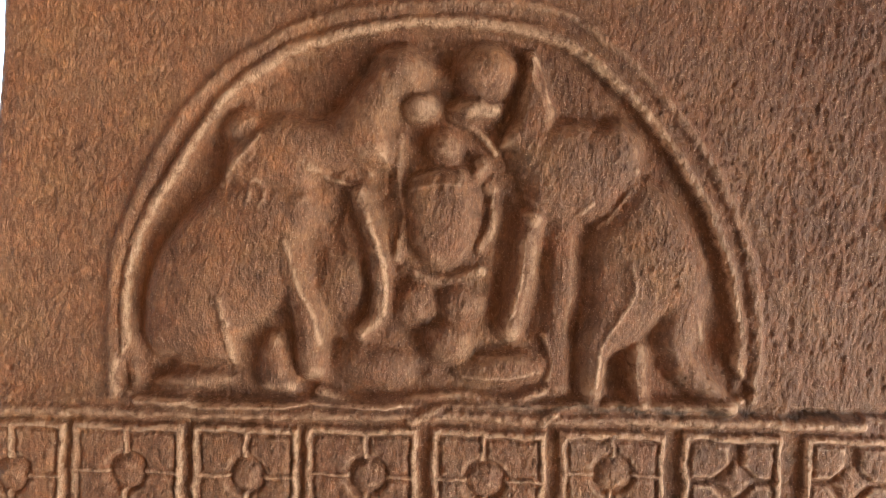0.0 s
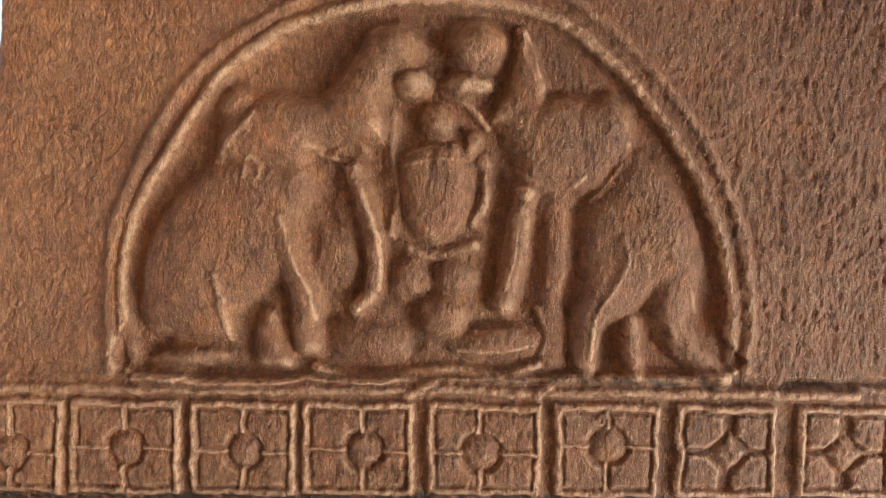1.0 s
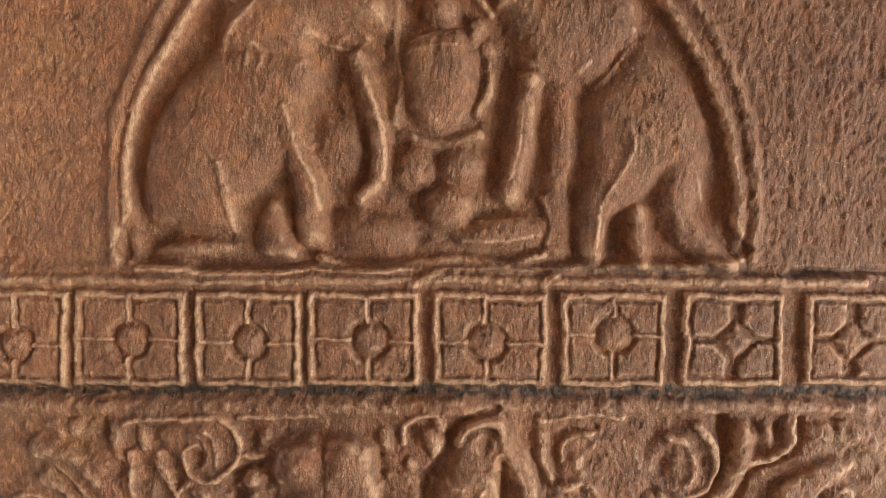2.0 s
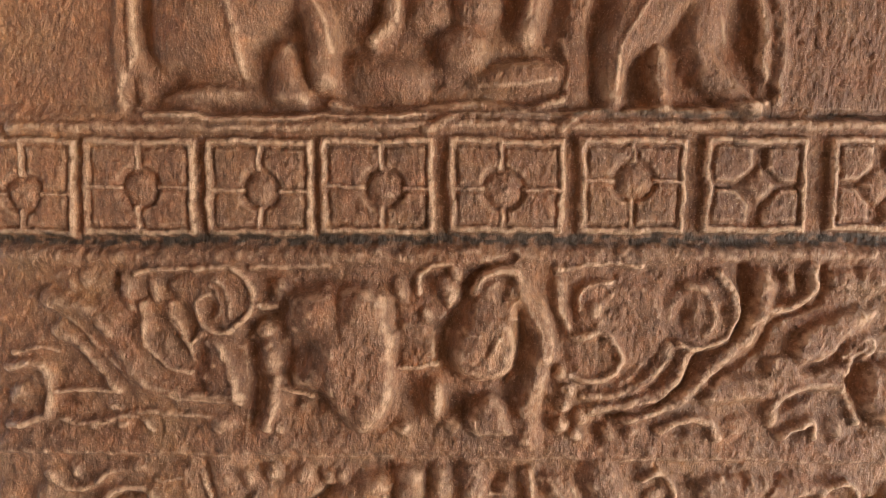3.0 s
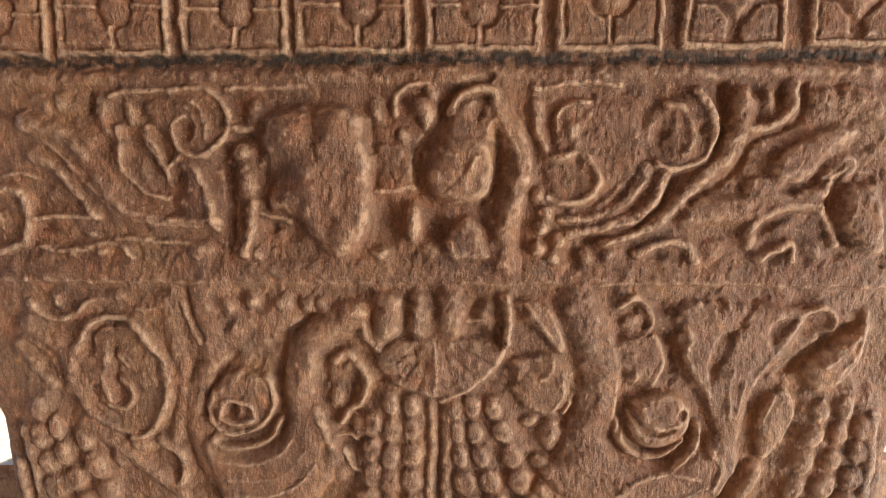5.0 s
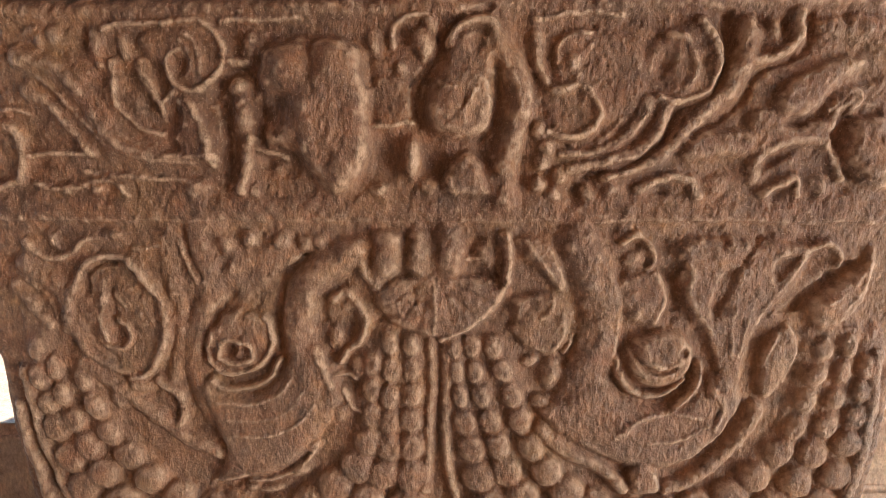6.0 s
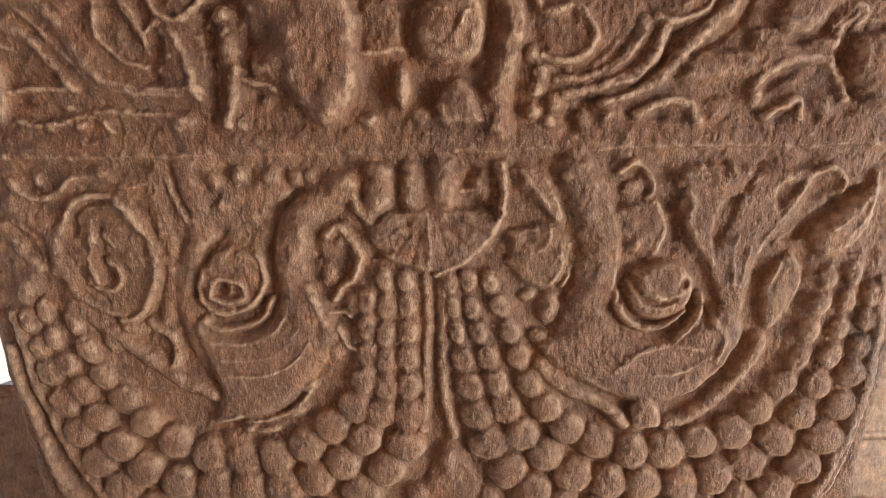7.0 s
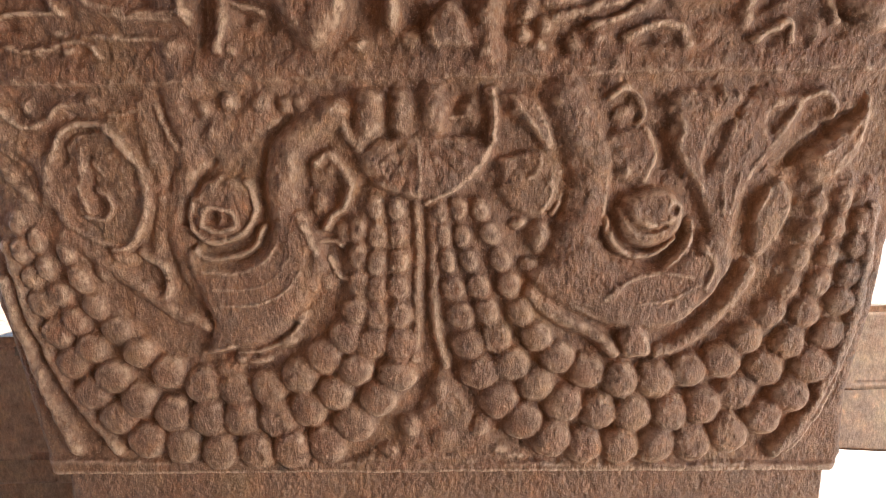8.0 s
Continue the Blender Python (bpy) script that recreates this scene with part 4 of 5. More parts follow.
# scroll, leaf and knops beside the other neck
fill("scroll_relief#neck", [(73, 1033), (90, 1040), (118, 1042), (131, 1023), (129, 999), (115, 982), (93, 987), (76, 1004)], 8.0, 7.7, 3)
stroke("scroll_relief#neck", [(105, 1019), (113, 1027), (113, 1036)], 3.4, 4.5, end=2.4, mode="add")
stroke("scroll_relief#neck", [(130, 1022), (133, 1006), (123, 986)], 3.4, 9.0, end=2.9)
stroke("scroll_relief#neck", [(123, 1022), (124, 1006), (115, 990)], 2.4, 3.0, end=1.9, mode="add")
stroke("bird_relief#b", [(128, 929), (157, 928), (182, 938)], 2.9, 3.0, end=2.4, mode="add")
knob("scroll_relief#neck_knop", 113, 967, 10.6, 16.4, 12.0, -10)
knob("scroll_relief#neck_knop_low", 104, 942, 10.6, 9.6, 12.0, 0)
knob("scroll_relief#neck_knop_side", 81, 949, 8.7, 9.6, 9.0, 0)
knob("scroll_relief#neck_knop_top", 95, 978, 8.7, 6.7, 9.0, 0)
fill("plume_relief#beak_leaf", [(76, 1088), (101, 1089), (116, 1074), (126, 1046), (118, 1041), (102, 1058), (85, 1071)], 9.0, 7.7, 2)
stroke("plume_relief#beak_leaf", [(90, 1085), (102, 1068), (118, 1044)], 3.4, 4.0, end=2.4, mode="add")
stroke("plume_relief#beak_leaf", [(107, 1088), (115, 1068), (125, 1046)], 2.9, 3.5, end=1.9, mode="add")
# second bird
fill("bird_relief#b", [(130, 959), (156, 979), (171, 958), (191, 948), (220, 943), (248, 968), (272, 972), (283, 947), (272, 912), (243, 886), (216, 878), (184, 879), (143, 895), (108, 919), (101, 939)], 13.0, 13.5, 5)
stroke("bird_relief#b/neck", [(133, 1086), (147, 1060), (155, 1032), (153, 998), (145, 969), (135, 941)], 21.2, 14.0, end=23.1)
stroke("bird_relief#b/neck", [(150, 1076), (164, 1055), (170, 1032), (171, 1005), (167, 978)], 3.9, 3.0, end=2.9, mode="add")
knob("bird_relief#b/head", 127, 1081, 11.6, 12.5, 15.0, 0)
fill("bird_relief#b/tail_scroll", [(179, 988), (185, 1003), (205, 1011), (226, 1008), (238, 992), (236, 973), (222, 959), (203, 954), (186, 963)], 14.0, 9.6, 4)
stroke("bird_relief#b/tail_scroll", [(171, 981), (176, 963), (191, 950), (213, 952), (229, 964)], 5.3, 13.0, end=4.3)
stroke("bird_relief#b/tail_scroll", [(243, 978), (243, 964), (233, 948), (220, 935)], 5.3, 14.0, end=3.9)
stroke("bird_relief#b/tail_scroll", [(193, 998), (198, 982), (214, 977), (225, 983)], 3.9, 3.0, end=2.9, mode="add")
stroke("bird_relief#b/wing", [(172, 912), (187, 925), (217, 935), (245, 931)], 3.9, 3.5, end=2.4, mode="add")
stroke("bird_relief#b/wing", [(202, 907), (227, 911), (251, 924)], 2.9, 2.5, end=1.9, mode="add")
stroke("bird_relief#b/wing", [(254, 957), (264, 942), (257, 922)], 3.9, 3.5, end=2.9, mode="add")
stroke("bird_relief#b/foot", [(107, 915), (131, 896), (164, 879), (181, 861)], 10.6, 14.0, end=7.7)
fill("bird_relief#b/foot", [(188, 887), (198, 896), (208, 886), (215, 857), (186, 857)], 14.0, 6.7, 2)
# stacked buds and plumes beside it
stroke("scroll_relief#stack", [(172, 1084), (183, 1091), (193, 1086), (200, 1070), (195, 1061)], 3.9, 9.0, end=2.9)
knob("scroll_relief#stack", 182, 1070, 10.6, 8.7, 7.0, 0)
fill("scroll_relief#stack_mid", [(170, 1055), (200, 1059), (210, 1043), (208, 1022), (193, 1010), (173, 1027)], 7.0, 6.7, 2)
stroke("scroll_relief#stack_mid", [(201, 1057), (209, 1038), (203, 1015)], 4.3, 9.0, end=3.4)
knob("scroll_relief#stack_low", 188, 1023, 13.0, 9.6, 11.0, 0)
fill("plume_relief#mass", [(224, 1088), (245, 1090), (277, 1090), (310, 1089), (338, 1084), (330, 1062), (314, 1037), (293, 1013), (285, 982), (278, 957), (260, 967), (249, 997), (233, 1021), (222, 1050)], 8.0, 8.7, 2)
stroke("plume_relief#tongue", [(225, 1072), (234, 1059), (231, 1043), (240, 1024), (254, 1004)], 5.8, 13.0, end=3.9)
stroke("plume_relief#rib_a", [(240, 1087), (246, 1066), (245, 1040), (251, 1010), (260, 987)], 4.3, 10.0, end=3.4)
stroke("plume_relief#rib_b", [(275, 1067), (272, 1042), (270, 1016), (270, 987)], 4.3, 12.0, end=3.4)
stroke("plume_relief#rib_c", [(289, 1071), (288, 1044), (281, 1016), (276, 987)], 4.3, 11.0, end=3.4)
stroke("plume_relief#rib_d", [(325, 1075), (318, 1057), (302, 1037), (290, 1016)], 4.8, 11.0, end=3.4)
stroke("plume_relief#rib_e", [(264, 1088), (269, 1071)], 4.8, 10.0, end=3.9)
stroke("plume_relief#hook", [(329, 1078), (346, 1084), (358, 1077), (357, 1065)], 4.8, 11.0, end=3.4)
fill("plume_relief#wing_leaf", [(334, 1028), (342, 1043), (360, 1056), (378, 1070), (384, 1088), (390, 1075), (387, 1050), (378, 1029), (361, 1014), (344, 1009)], 12.0, 7.7, 3)
stroke("plume_relief#wing_leaf", [(347, 1034), (365, 1045), (379, 1064)], 2.4, 3.0, end=1.9, mode="add")
stroke("plume_relief#wing_leaf", [(364, 1029), (378, 1050), (383, 1071)], 2.4, 3.0, end=1.9, mode="add")
fill("plume_relief#pod", [(294, 972), (298, 996), (314, 1015), (326, 1007), (328, 986), (321, 966), (308, 946), (296, 951)], 9.0, 7.7, 2)
stroke("plume_relief#pod", [(316, 1016), (327, 1000), (325, 979), (319, 962)], 3.4, 4.5, end=2.4, mode="add")
stroke("plume_relief#pod", [(308, 1007), (302, 994), (296, 977)], 2.9, 3.5, end=1.9, mode="add")
stroke("fillet#bird", [(296, 937), (285, 912), (264, 886), (237, 865), (220, 860)], 10.1, 11.0, end=7.7)
# hollows that the chisel left
stroke("", [(-298, 1037), (-296, 1055), (-284, 1064), (-263, 1063)], 4.8, 9, end=2.9, mode="cut")
stroke("", [(-277, 1040), (-276, 1024), (-276, 1011)], 4.3, 6, end=4.3, mode="cut")
knob("", -272, 1000, 10.6, 10.6, 9, 0, mode="cut")
stroke("", [(-254, 1056), (-249, 1039)], 3.4, 4, end=2.4, mode="cut")
stroke("", [(-247, 1027), (-242, 1011)], 3.9, 4, end=2.4, mode="cut")
stroke("", [(-302, 1016), (-294, 994), (-274, 976)], 3.9, 3, end=2.4, mode="cut")
stroke("", [(-209, 1091), (-205, 1069), (-196, 1049)], 3.4, 6, end=2.4, mode="cut")
knob("", -187, 1086, 4.8, 9.6, 7, 0, mode="cut")
knob("", -173, 1066, 6.7, 8.7, 7, -30, mode="cut")
knob("", -143, 1085, 4.3, 7.7, 6, 0, mode="cut")
knob("", -113, 1086, 5.3, 7.7, 7, 0, mode="cut")
knob("", -163, 1088, 3.9, 6.7, 5, 0, mode="cut")
stroke("", [(-195, 982), (-192, 1000), (-182, 1020), (-169, 1036)], 3.9, 9, end=3.4, mode="cut")
knob("", -173, 988, 9.6, 8.2, 11, 0, mode="cut")
stroke("", [(-159, 994), (-159, 982)], 2.4, 3, end=1.9, mode="cut")
stroke("", [(-151, 998), (-148, 986)], 1.9, 2.5, end=1.4, mode="cut")
stroke("", [(-161, 1018), (-149, 1025)], 2.4, 4, end=1.9, mode="cut")
stroke("", [(-182, 959), (-158, 959), (-140, 968), (-131, 982)], 2.9, 4, end=2.4, mode="cut")
stroke("", [(-130, 1012), (-126, 1036), (-120, 1054), (-102, 1071)], 4.8, 9, end=3.9, mode="cut")
knob("", -75, 1074, 5.3, 7.7, 7, 0, mode="cut")
knob("", -97, 1069, 7.7, 4.8, 4, 20, mode="cut")
stroke("", [(-88, 1031), (-87, 1001), (-82, 977)], 4.3, 6, end=3.9, mode="cut")
knob("", -66, 1034, 3.9, 2.9, 3, 0, mode="cut")
stroke("", [(-45, 1005), (-37, 1016), (-23, 1020)], 4.8, 8, end=3.9, mode="cut")
knob("", -89, 951, 4.8, 9.6, 4, -20, mode="cut")
knob("", -11, 1058, 9.6, 4.8, 5, 0, mode="cut")
stroke("", [(-16, 1090), (-15, 1070)], 3.4, 5, end=2.9, mode="cut")
knob("", 51, 1057, 10.6, 10.6, 7, 0, mode="cut")
knob("", 48, 1087, 8.7, 6.7, 7, 0, mode="cut")
stroke("", [(-8, 1046), (-7, 1034)], 3.4, 5, end=2.4, mode="cut")
knob("", 33, 1026, 13.5, 12.5, 4, 0, mode="cut")
stroke("", [(0, 1044), (-18, 1018)], 1.9, 4, end=1.9, mode="cut")
stroke("", [(4, 1041), (-3, 1010)], 1.9, 4, end=1.9, mode="cut")
stroke("", [(19, 1041), (28, 1007)], 1.9, 4, end=1.9, mode="cut")
stroke("", [(23, 1043), (46, 1017)], 1.9, 4, end=1.9, mode="cut")
stroke("", [(28, 1047), (60, 1032)], 1.9, 4, end=1.9, mode="cut")
stroke("", [(-5, 1048), (-31, 1029)], 1.9, 4, end=1.9, mode="cut")
knob("", 69, 1027, 6.7, 6.7, 5, 0, mode="cut")
knob("", 77, 1023, 6.7, 12.5, 8, 0, mode="cut")
knob("", 95, 1030, 8.7, 5.8, 5, 0, mode="cut")
knob("", 87, 1080, 6.7, 5.8, 5, -30, mode="cut")
stroke("", [(132, 1019), (133, 994), (123, 974)], 2.9, 7, end=2.9, mode="cut")
knob("", 91, 964, 5.8, 7.7, 7, 0, mode="cut")
knob("", 103, 952, 6.7, 4.8, 5, 0, mode="cut")
stroke("", [(69, 999), (76, 975), (83, 949)], 3.4, 5, end=2.9, mode="cut")
stroke("", [(174, 973), (176, 991), (183, 1004), (203, 1011)], 3.9, 9, end=2.9, mode="cut")
stroke("", [(185, 995), (190, 981), (204, 972), (219, 977)], 3.9, 8, end=2.9, mode="cut")
knob("", 227, 990, 4.8, 5.3, 10, 0, mode="cut")
stroke("", [(237, 973), (232, 960), (220, 950)], 3.9, 7, end=2.9, mode="cut")
knob("", 182, 1081, 6.7, 5.8, 6, 0, mode="cut")
knob("", 208, 1082, 10.6, 8.7, 8, 0, mode="cut")
stroke("", [(209, 1059), (219, 1045), (219, 1026), (212, 1014)], 4.8, 8, end=4.3, mode="cut")
stroke("", [(219, 1055), (225, 1072)], 4.8, 8, end=3.9, mode="cut")
fill("", [(273, 1067), (256, 1055), (250, 1036), (253, 1015), (260, 1025), (268, 1045)], 9.0, 4.8, 0, mode="cut")
knob("", 258, 1085, 5.8, 8.7, 9, -30, mode="cut")
stroke("", [(292, 1091), (281, 1079), (274, 1069)], 3.9, 8, end=3.4, mode="cut")
fill("", [(325, 1076), (307, 1074), (300, 1059), (304, 1050), (314, 1058), (323, 1067)], 9.0, 4.3, 0, mode="cut")
stroke("", [(383, 1072), (364, 1063), (342, 1047), (324, 1029), (312, 1019)], 4.3, 9, end=5.8, mode="cut")
knob("", 337, 1066, 14.5, 8.7, 6, 20, mode="cut")
stroke("", [(312, 1019), (294, 1004), (289, 982), (288, 957), (280, 931), (261, 904), (236, 882)], 2.9, 9, end=2.9, mode="cut")
knob("", 299, 1000, 4.3, 6.7, 4, -30, mode="cut")
stroke("", [(241, 997), (248, 972), (248, 953)], 3.9, 5, end=3.4, mode="cut")
knob("", 227, 907, 8.7, 3.4, 3, 25, mode="cut")
knob("", 158, 902, 14.5, 2.9, 3, -25, mode="cut")
stroke("plume_relief#slope", [(-303, 973), (-264, 944), (-224, 910), (-186, 889)], 11.0, 10.0, end=8.0)
stroke("scroll_relief#slope_hook", [(-238, 957), (-221, 946), (-215, 928), (-222, 913)], 6.0, 9.0)
knob("scroll_relief#slope_bud", -255, 954, 16.7, 11.0, 10.0, 0)
knob("scroll_relief#slope_bud_low", -274, 942, 12.5, 12.5, 9.0, 0)
knob("scroll_relief#slope_bud_top", -286, 967, 14.7, 10.0, 8.0, 0)
knob("scroll_relief#slope_bud_end", -171, 845, 14.7, 12.7, 10.0, 0)
beads("bead_strand#a", [(-46, 974), (-46, 939), (-48, 908), (-64, 871), (-89, 853), (-115, 834), (-149, 828), (-186, 830), (-226, 846), (-253, 867), (-275, 892), (-290, 916), (-300, 945), (-308, 970)], 21.5, 16.5, 33.3)
beads("bead_strand#b", [(-29, 994), (-29, 944), (-30, 908), (-33, 882), (-55, 842), (-85, 814), (-112, 803), (-149, 798), (-180, 800), (-211, 802), (-247, 812), (-273, 836), (-290, 862), (-306, 893), (-318, 919), (-327, 948), (-331, 973)], 21.5, 16.5, 33.3)
beads("bead_strand#c", [(-11, 993), (-11, 954), (-11, 908), (-12, 871), (-16, 838), (-41, 808), (-82, 772), (-125, 767), (-157, 767), (-191, 767), (-225, 773), (-256, 782), (-285, 809), (-303, 835), (-316, 863), (-328, 893), (-338, 927), (-345, 963), (-345, 993)], 21.5, 16.5, 33.3)
beads("bead_strand#d", [(61, 991), (74, 963), (83, 935), (95, 904), (116, 871), (143, 848), (173, 839), (207, 832), (238, 840), (273, 848), (301, 873), (321, 898), (333, 924), (342, 954), (349, 984), (351, 1005)], 21.5, 16.5, 33.3)
beads("bead_strand#e", [(43, 992), (49, 958), (59, 927), (70, 888), (89, 849), (116, 827), (143, 808), (178, 803), (213, 801), (245, 804), (287, 816), (315, 841), (338, 868), (349, 893), (358, 920), (366, 954), (371, 988), (373, 1005)], 21.5, 16.5, 33.3)
beads("bead_strand#f", [(27, 992), (32, 958), (38, 923), (47, 881), (62, 840), (82, 810), (108, 789), (139, 773), (181, 769), (215, 770), (249, 772), (289, 782), (324, 800), (346, 824), (361, 851), (371, 877), (378, 908), (386, 949), (390, 983), (392, 1000)], 21.5, 16.5, 33.3)
stroke("fillet#stem", [(7, 1003), (7, 953), (5, 907), (2, 855)], 6.9, 8.0, end=6.9)
stroke("fillet#stem2", [(20, 1000), (20, 953), (21, 902), (29, 849)], 6.4, 9.0, end=6.4)
stroke("fillet#l1", [(-358, 968), (-348, 906), (-330, 852), (-307, 808), (-282, 768)], 7.3, 11.0, end=8.8)
stroke("fillet#l2", [(-367, 933), (-362, 901), (-347, 842), (-332, 797), (-323, 768)], 6.9, 10.0, end=8.8)
fill("", [(406, 983), (413, 913), (404, 851), (397, 807), (399, 763), (385, 748), (363, 763), (381, 808), (396, 861), (403, 923)], 7.0, 6.9, 0.0, mode="cut")
stroke("fillet#r1", [(333, 763), (357, 794), (377, 845), (390, 893), (396, 943), (398, 988)], 9.3, 12.0)
stroke("fillet#r2", [(345, 763), (370, 799), (385, 845), (395, 887), (402, 938)], 4.9, 8.0)
# the pendant between the strands: a cluster of buds on a worn triangle
fill("pendant", [(23, 854), (36, 841), (51, 810), (70, 782), (101, 752), (-51, 750), (-23, 774), (1, 805), (14, 838)], 7.0, 12.5, 3)
knob("pendant/bud#top", 24, 827, 12.5, 21.2, 14.0, 0)
knob("pendant/bud#middle", 27, 781, 20.2, 13.5, 16.0, 0)
knob("pendant/bud#near", -3, 789, 11.6, 14.5, 14.0, 25)
knob("pendant/bud#far", 59, 787, 11.6, 15.4, 14.0, -25)
knob("pendant/bud#side", -22, 766, 14.5, 8.7, 11.0, 0)
knob("pendant/bud#edge", 77, 765, 15.4, 8.7, 11.0, 0)
knob("pendant/bud#low", 5, 759, 12.5, 7.7, 10.0, 0)
knob("pendant/bud#foot", 51, 756, 14.5, 7.7, 10.0, 0)
knob("", 13, 810, 4.3, 7.7, 4, -20, mode="cut")
knob("", 38, 812, 4.3, 8.7, 4, 20, mode="cut")
knob("", 29, 764, 12.5, 4.3, 5, 0, mode="cut")
knob("", 1, 771, 4.8, 3.9, 4, 0, mode="cut")

# ---- weathering, then one mesh for each carved piece ----


def box_blur(a, n):
    for axis in (0, 1):
        p = np.concatenate([np.repeat(np.take(a, [0], axis), n + 1, axis), a, np.repeat(np.take(a, [-1], axis), n, axis)], axis)
        s = np.cumsum(p, axis)
        k = a.shape[axis]
        a = (np.take(s, range(2 * n + 1, 2 * n + 1 + k), axis) - np.take(s, range(0, k), axis)) / (2 * n + 1)
    return a


# the chisel undercut the forms, so hollows beside them lie deeper; then time rounded everything
carved = smoothstep(-4, 0, 1405 - ZZ) * (ZZ > 760)
HEIGHT *= 0.8
HEIGHT += 0.10 * (HEIGHT - box_blur(box_blur(HEIGHT, 6), 6)) * (ZZ > LEDGE + 12)
HEIGHT = soften(HEIGHT, 2)
# carving worn round by hands and weather, most of all above the strands of beads
worn_round = 0.15 + 0.33 * smoothstep(990, 1020, ZZ) - 0.25 * smoothstep(1290, 1300, ZZ) * smoothstep(1400, 1392, ZZ)
HEIGHT += worn_round * (ZZ > LEDGE + 12) * (box_blur(box_blur(HEIGHT, 3), 3) - HEIGHT)
HEIGHT += carved * (0.45 + 0.55 * smoothstep(985, 1010, ZZ) - 0.5 * smoothstep(1286, 1296, ZZ)) * (1.7 * grain(17, 17, 21, 2) + 1.5 * grain(9, 9, 22, 2) + 1.2 * grain(34, 34, 23, 2))
CONVEX = np.clip((HEIGHT - soften(HEIGHT, 14)) / 0.75 - 0.3, 0, 1)
# chipped arrises
HEIGHT -= 2.2 * CONVEX * np.clip(grain(9, 9, 41, 2), 0, 1)
rough = 0.55 + 0.45 * smoothstep(-0.3, 0.5, grain(60, 60, 9))
HEIGHT += 1.3 * grain(48, 60, 11, 2) + rough * (0.75 * grain(9, 13, 12, 3) + 1.05 * grain(3.4, 4.6, 13, 2))
HEIGHT -= 1.0 * smoothstep(0.5, 0.8, grain(11, 13, 14, 2))
# the plain field above keeps upright tool marks, stronger on one side of the arch
field = smoothstep(0, 12, ZZ - ZA - 6)
HEIGHT += field * (0.5 + 0.9 * smoothstep(180, 300, XX)) * grain(4.5, 11, 51, 2)
HEIGHT += 0.7 * field * smoothstep(-230, -290, XX) * grain(6, 6, 52, 2)

# the pillar's vertical edges are rounded over
edge_run = np.clip(np.maximum(LEFT + 14.0 - XX, XX - RIGHT + 14.0) / 14.0, 0, 1)
DEPTH = -HEIGHT * (1 - edge_run ** 2) + 18.0 * (1 - np.sqrt(np.clip(1 - edge_run ** 2, 0, 1)))
POS = np.stack([XX, DEPTH, ZZ], -1) / 1000.0
gz = np.gradient(POS, axis=0)
gx = np.gradient(POS, axis=1)
NORMAL = np.cross(gx, gz)
NORMAL /= np.linalg.norm(NORMAL, axis=-1, keepdims=True)
NORMAL = NORMAL.reshape(-1, 3)
FLAT = POS.reshape(-1, 3)
WEAR = CONVEX.reshape(-1)
# black lichen and dirt that has settled in the two long joints and in a few spots, plus painted edge shade
ragged = 0.55 + 0.9 * grain(7, 4, 31, 2)
SOOT_SHADE = np.clip(1.7 * np.exp(-((WZ - ZB) / 5.4) ** 2) * ragged, 0, 0.92)
SOOT_SHADE = np.maximum(SOOT_SHADE, np.clip(0.9 * np.exp(-((WZ - ZA) / 4.0) ** 2) * ragged * smoothstep(-60, 240, XX), 0, 0.8))
SOOT_SHADE = np.maximum(SOOT_SHADE, 0.45 * smoothstep(0.45, 0.7, grain(30, 24, 33, 3)) * smoothstep(120, 300, XX) * smoothstep(990, 900, ZZ) * (ZZ > LEDGE))
# lower right edge: the shade of the receding side, painted as dark colour
SOOT_SHADE = np.maximum(SOOT_SHADE, 0.5 * smoothstep(372, 390, XX + 0.12 * (ZZ - 850)) * smoothstep(985, 940, ZZ) * ragged * (ZZ > LEDGE))
SOOT_SHADE = np.maximum(SOOT_SHADE, 0.8 * np.exp(-((XX + 126) / 7.0) ** 2 - ((ZZ - 748) / 6.0) ** 2)).reshape(-1)


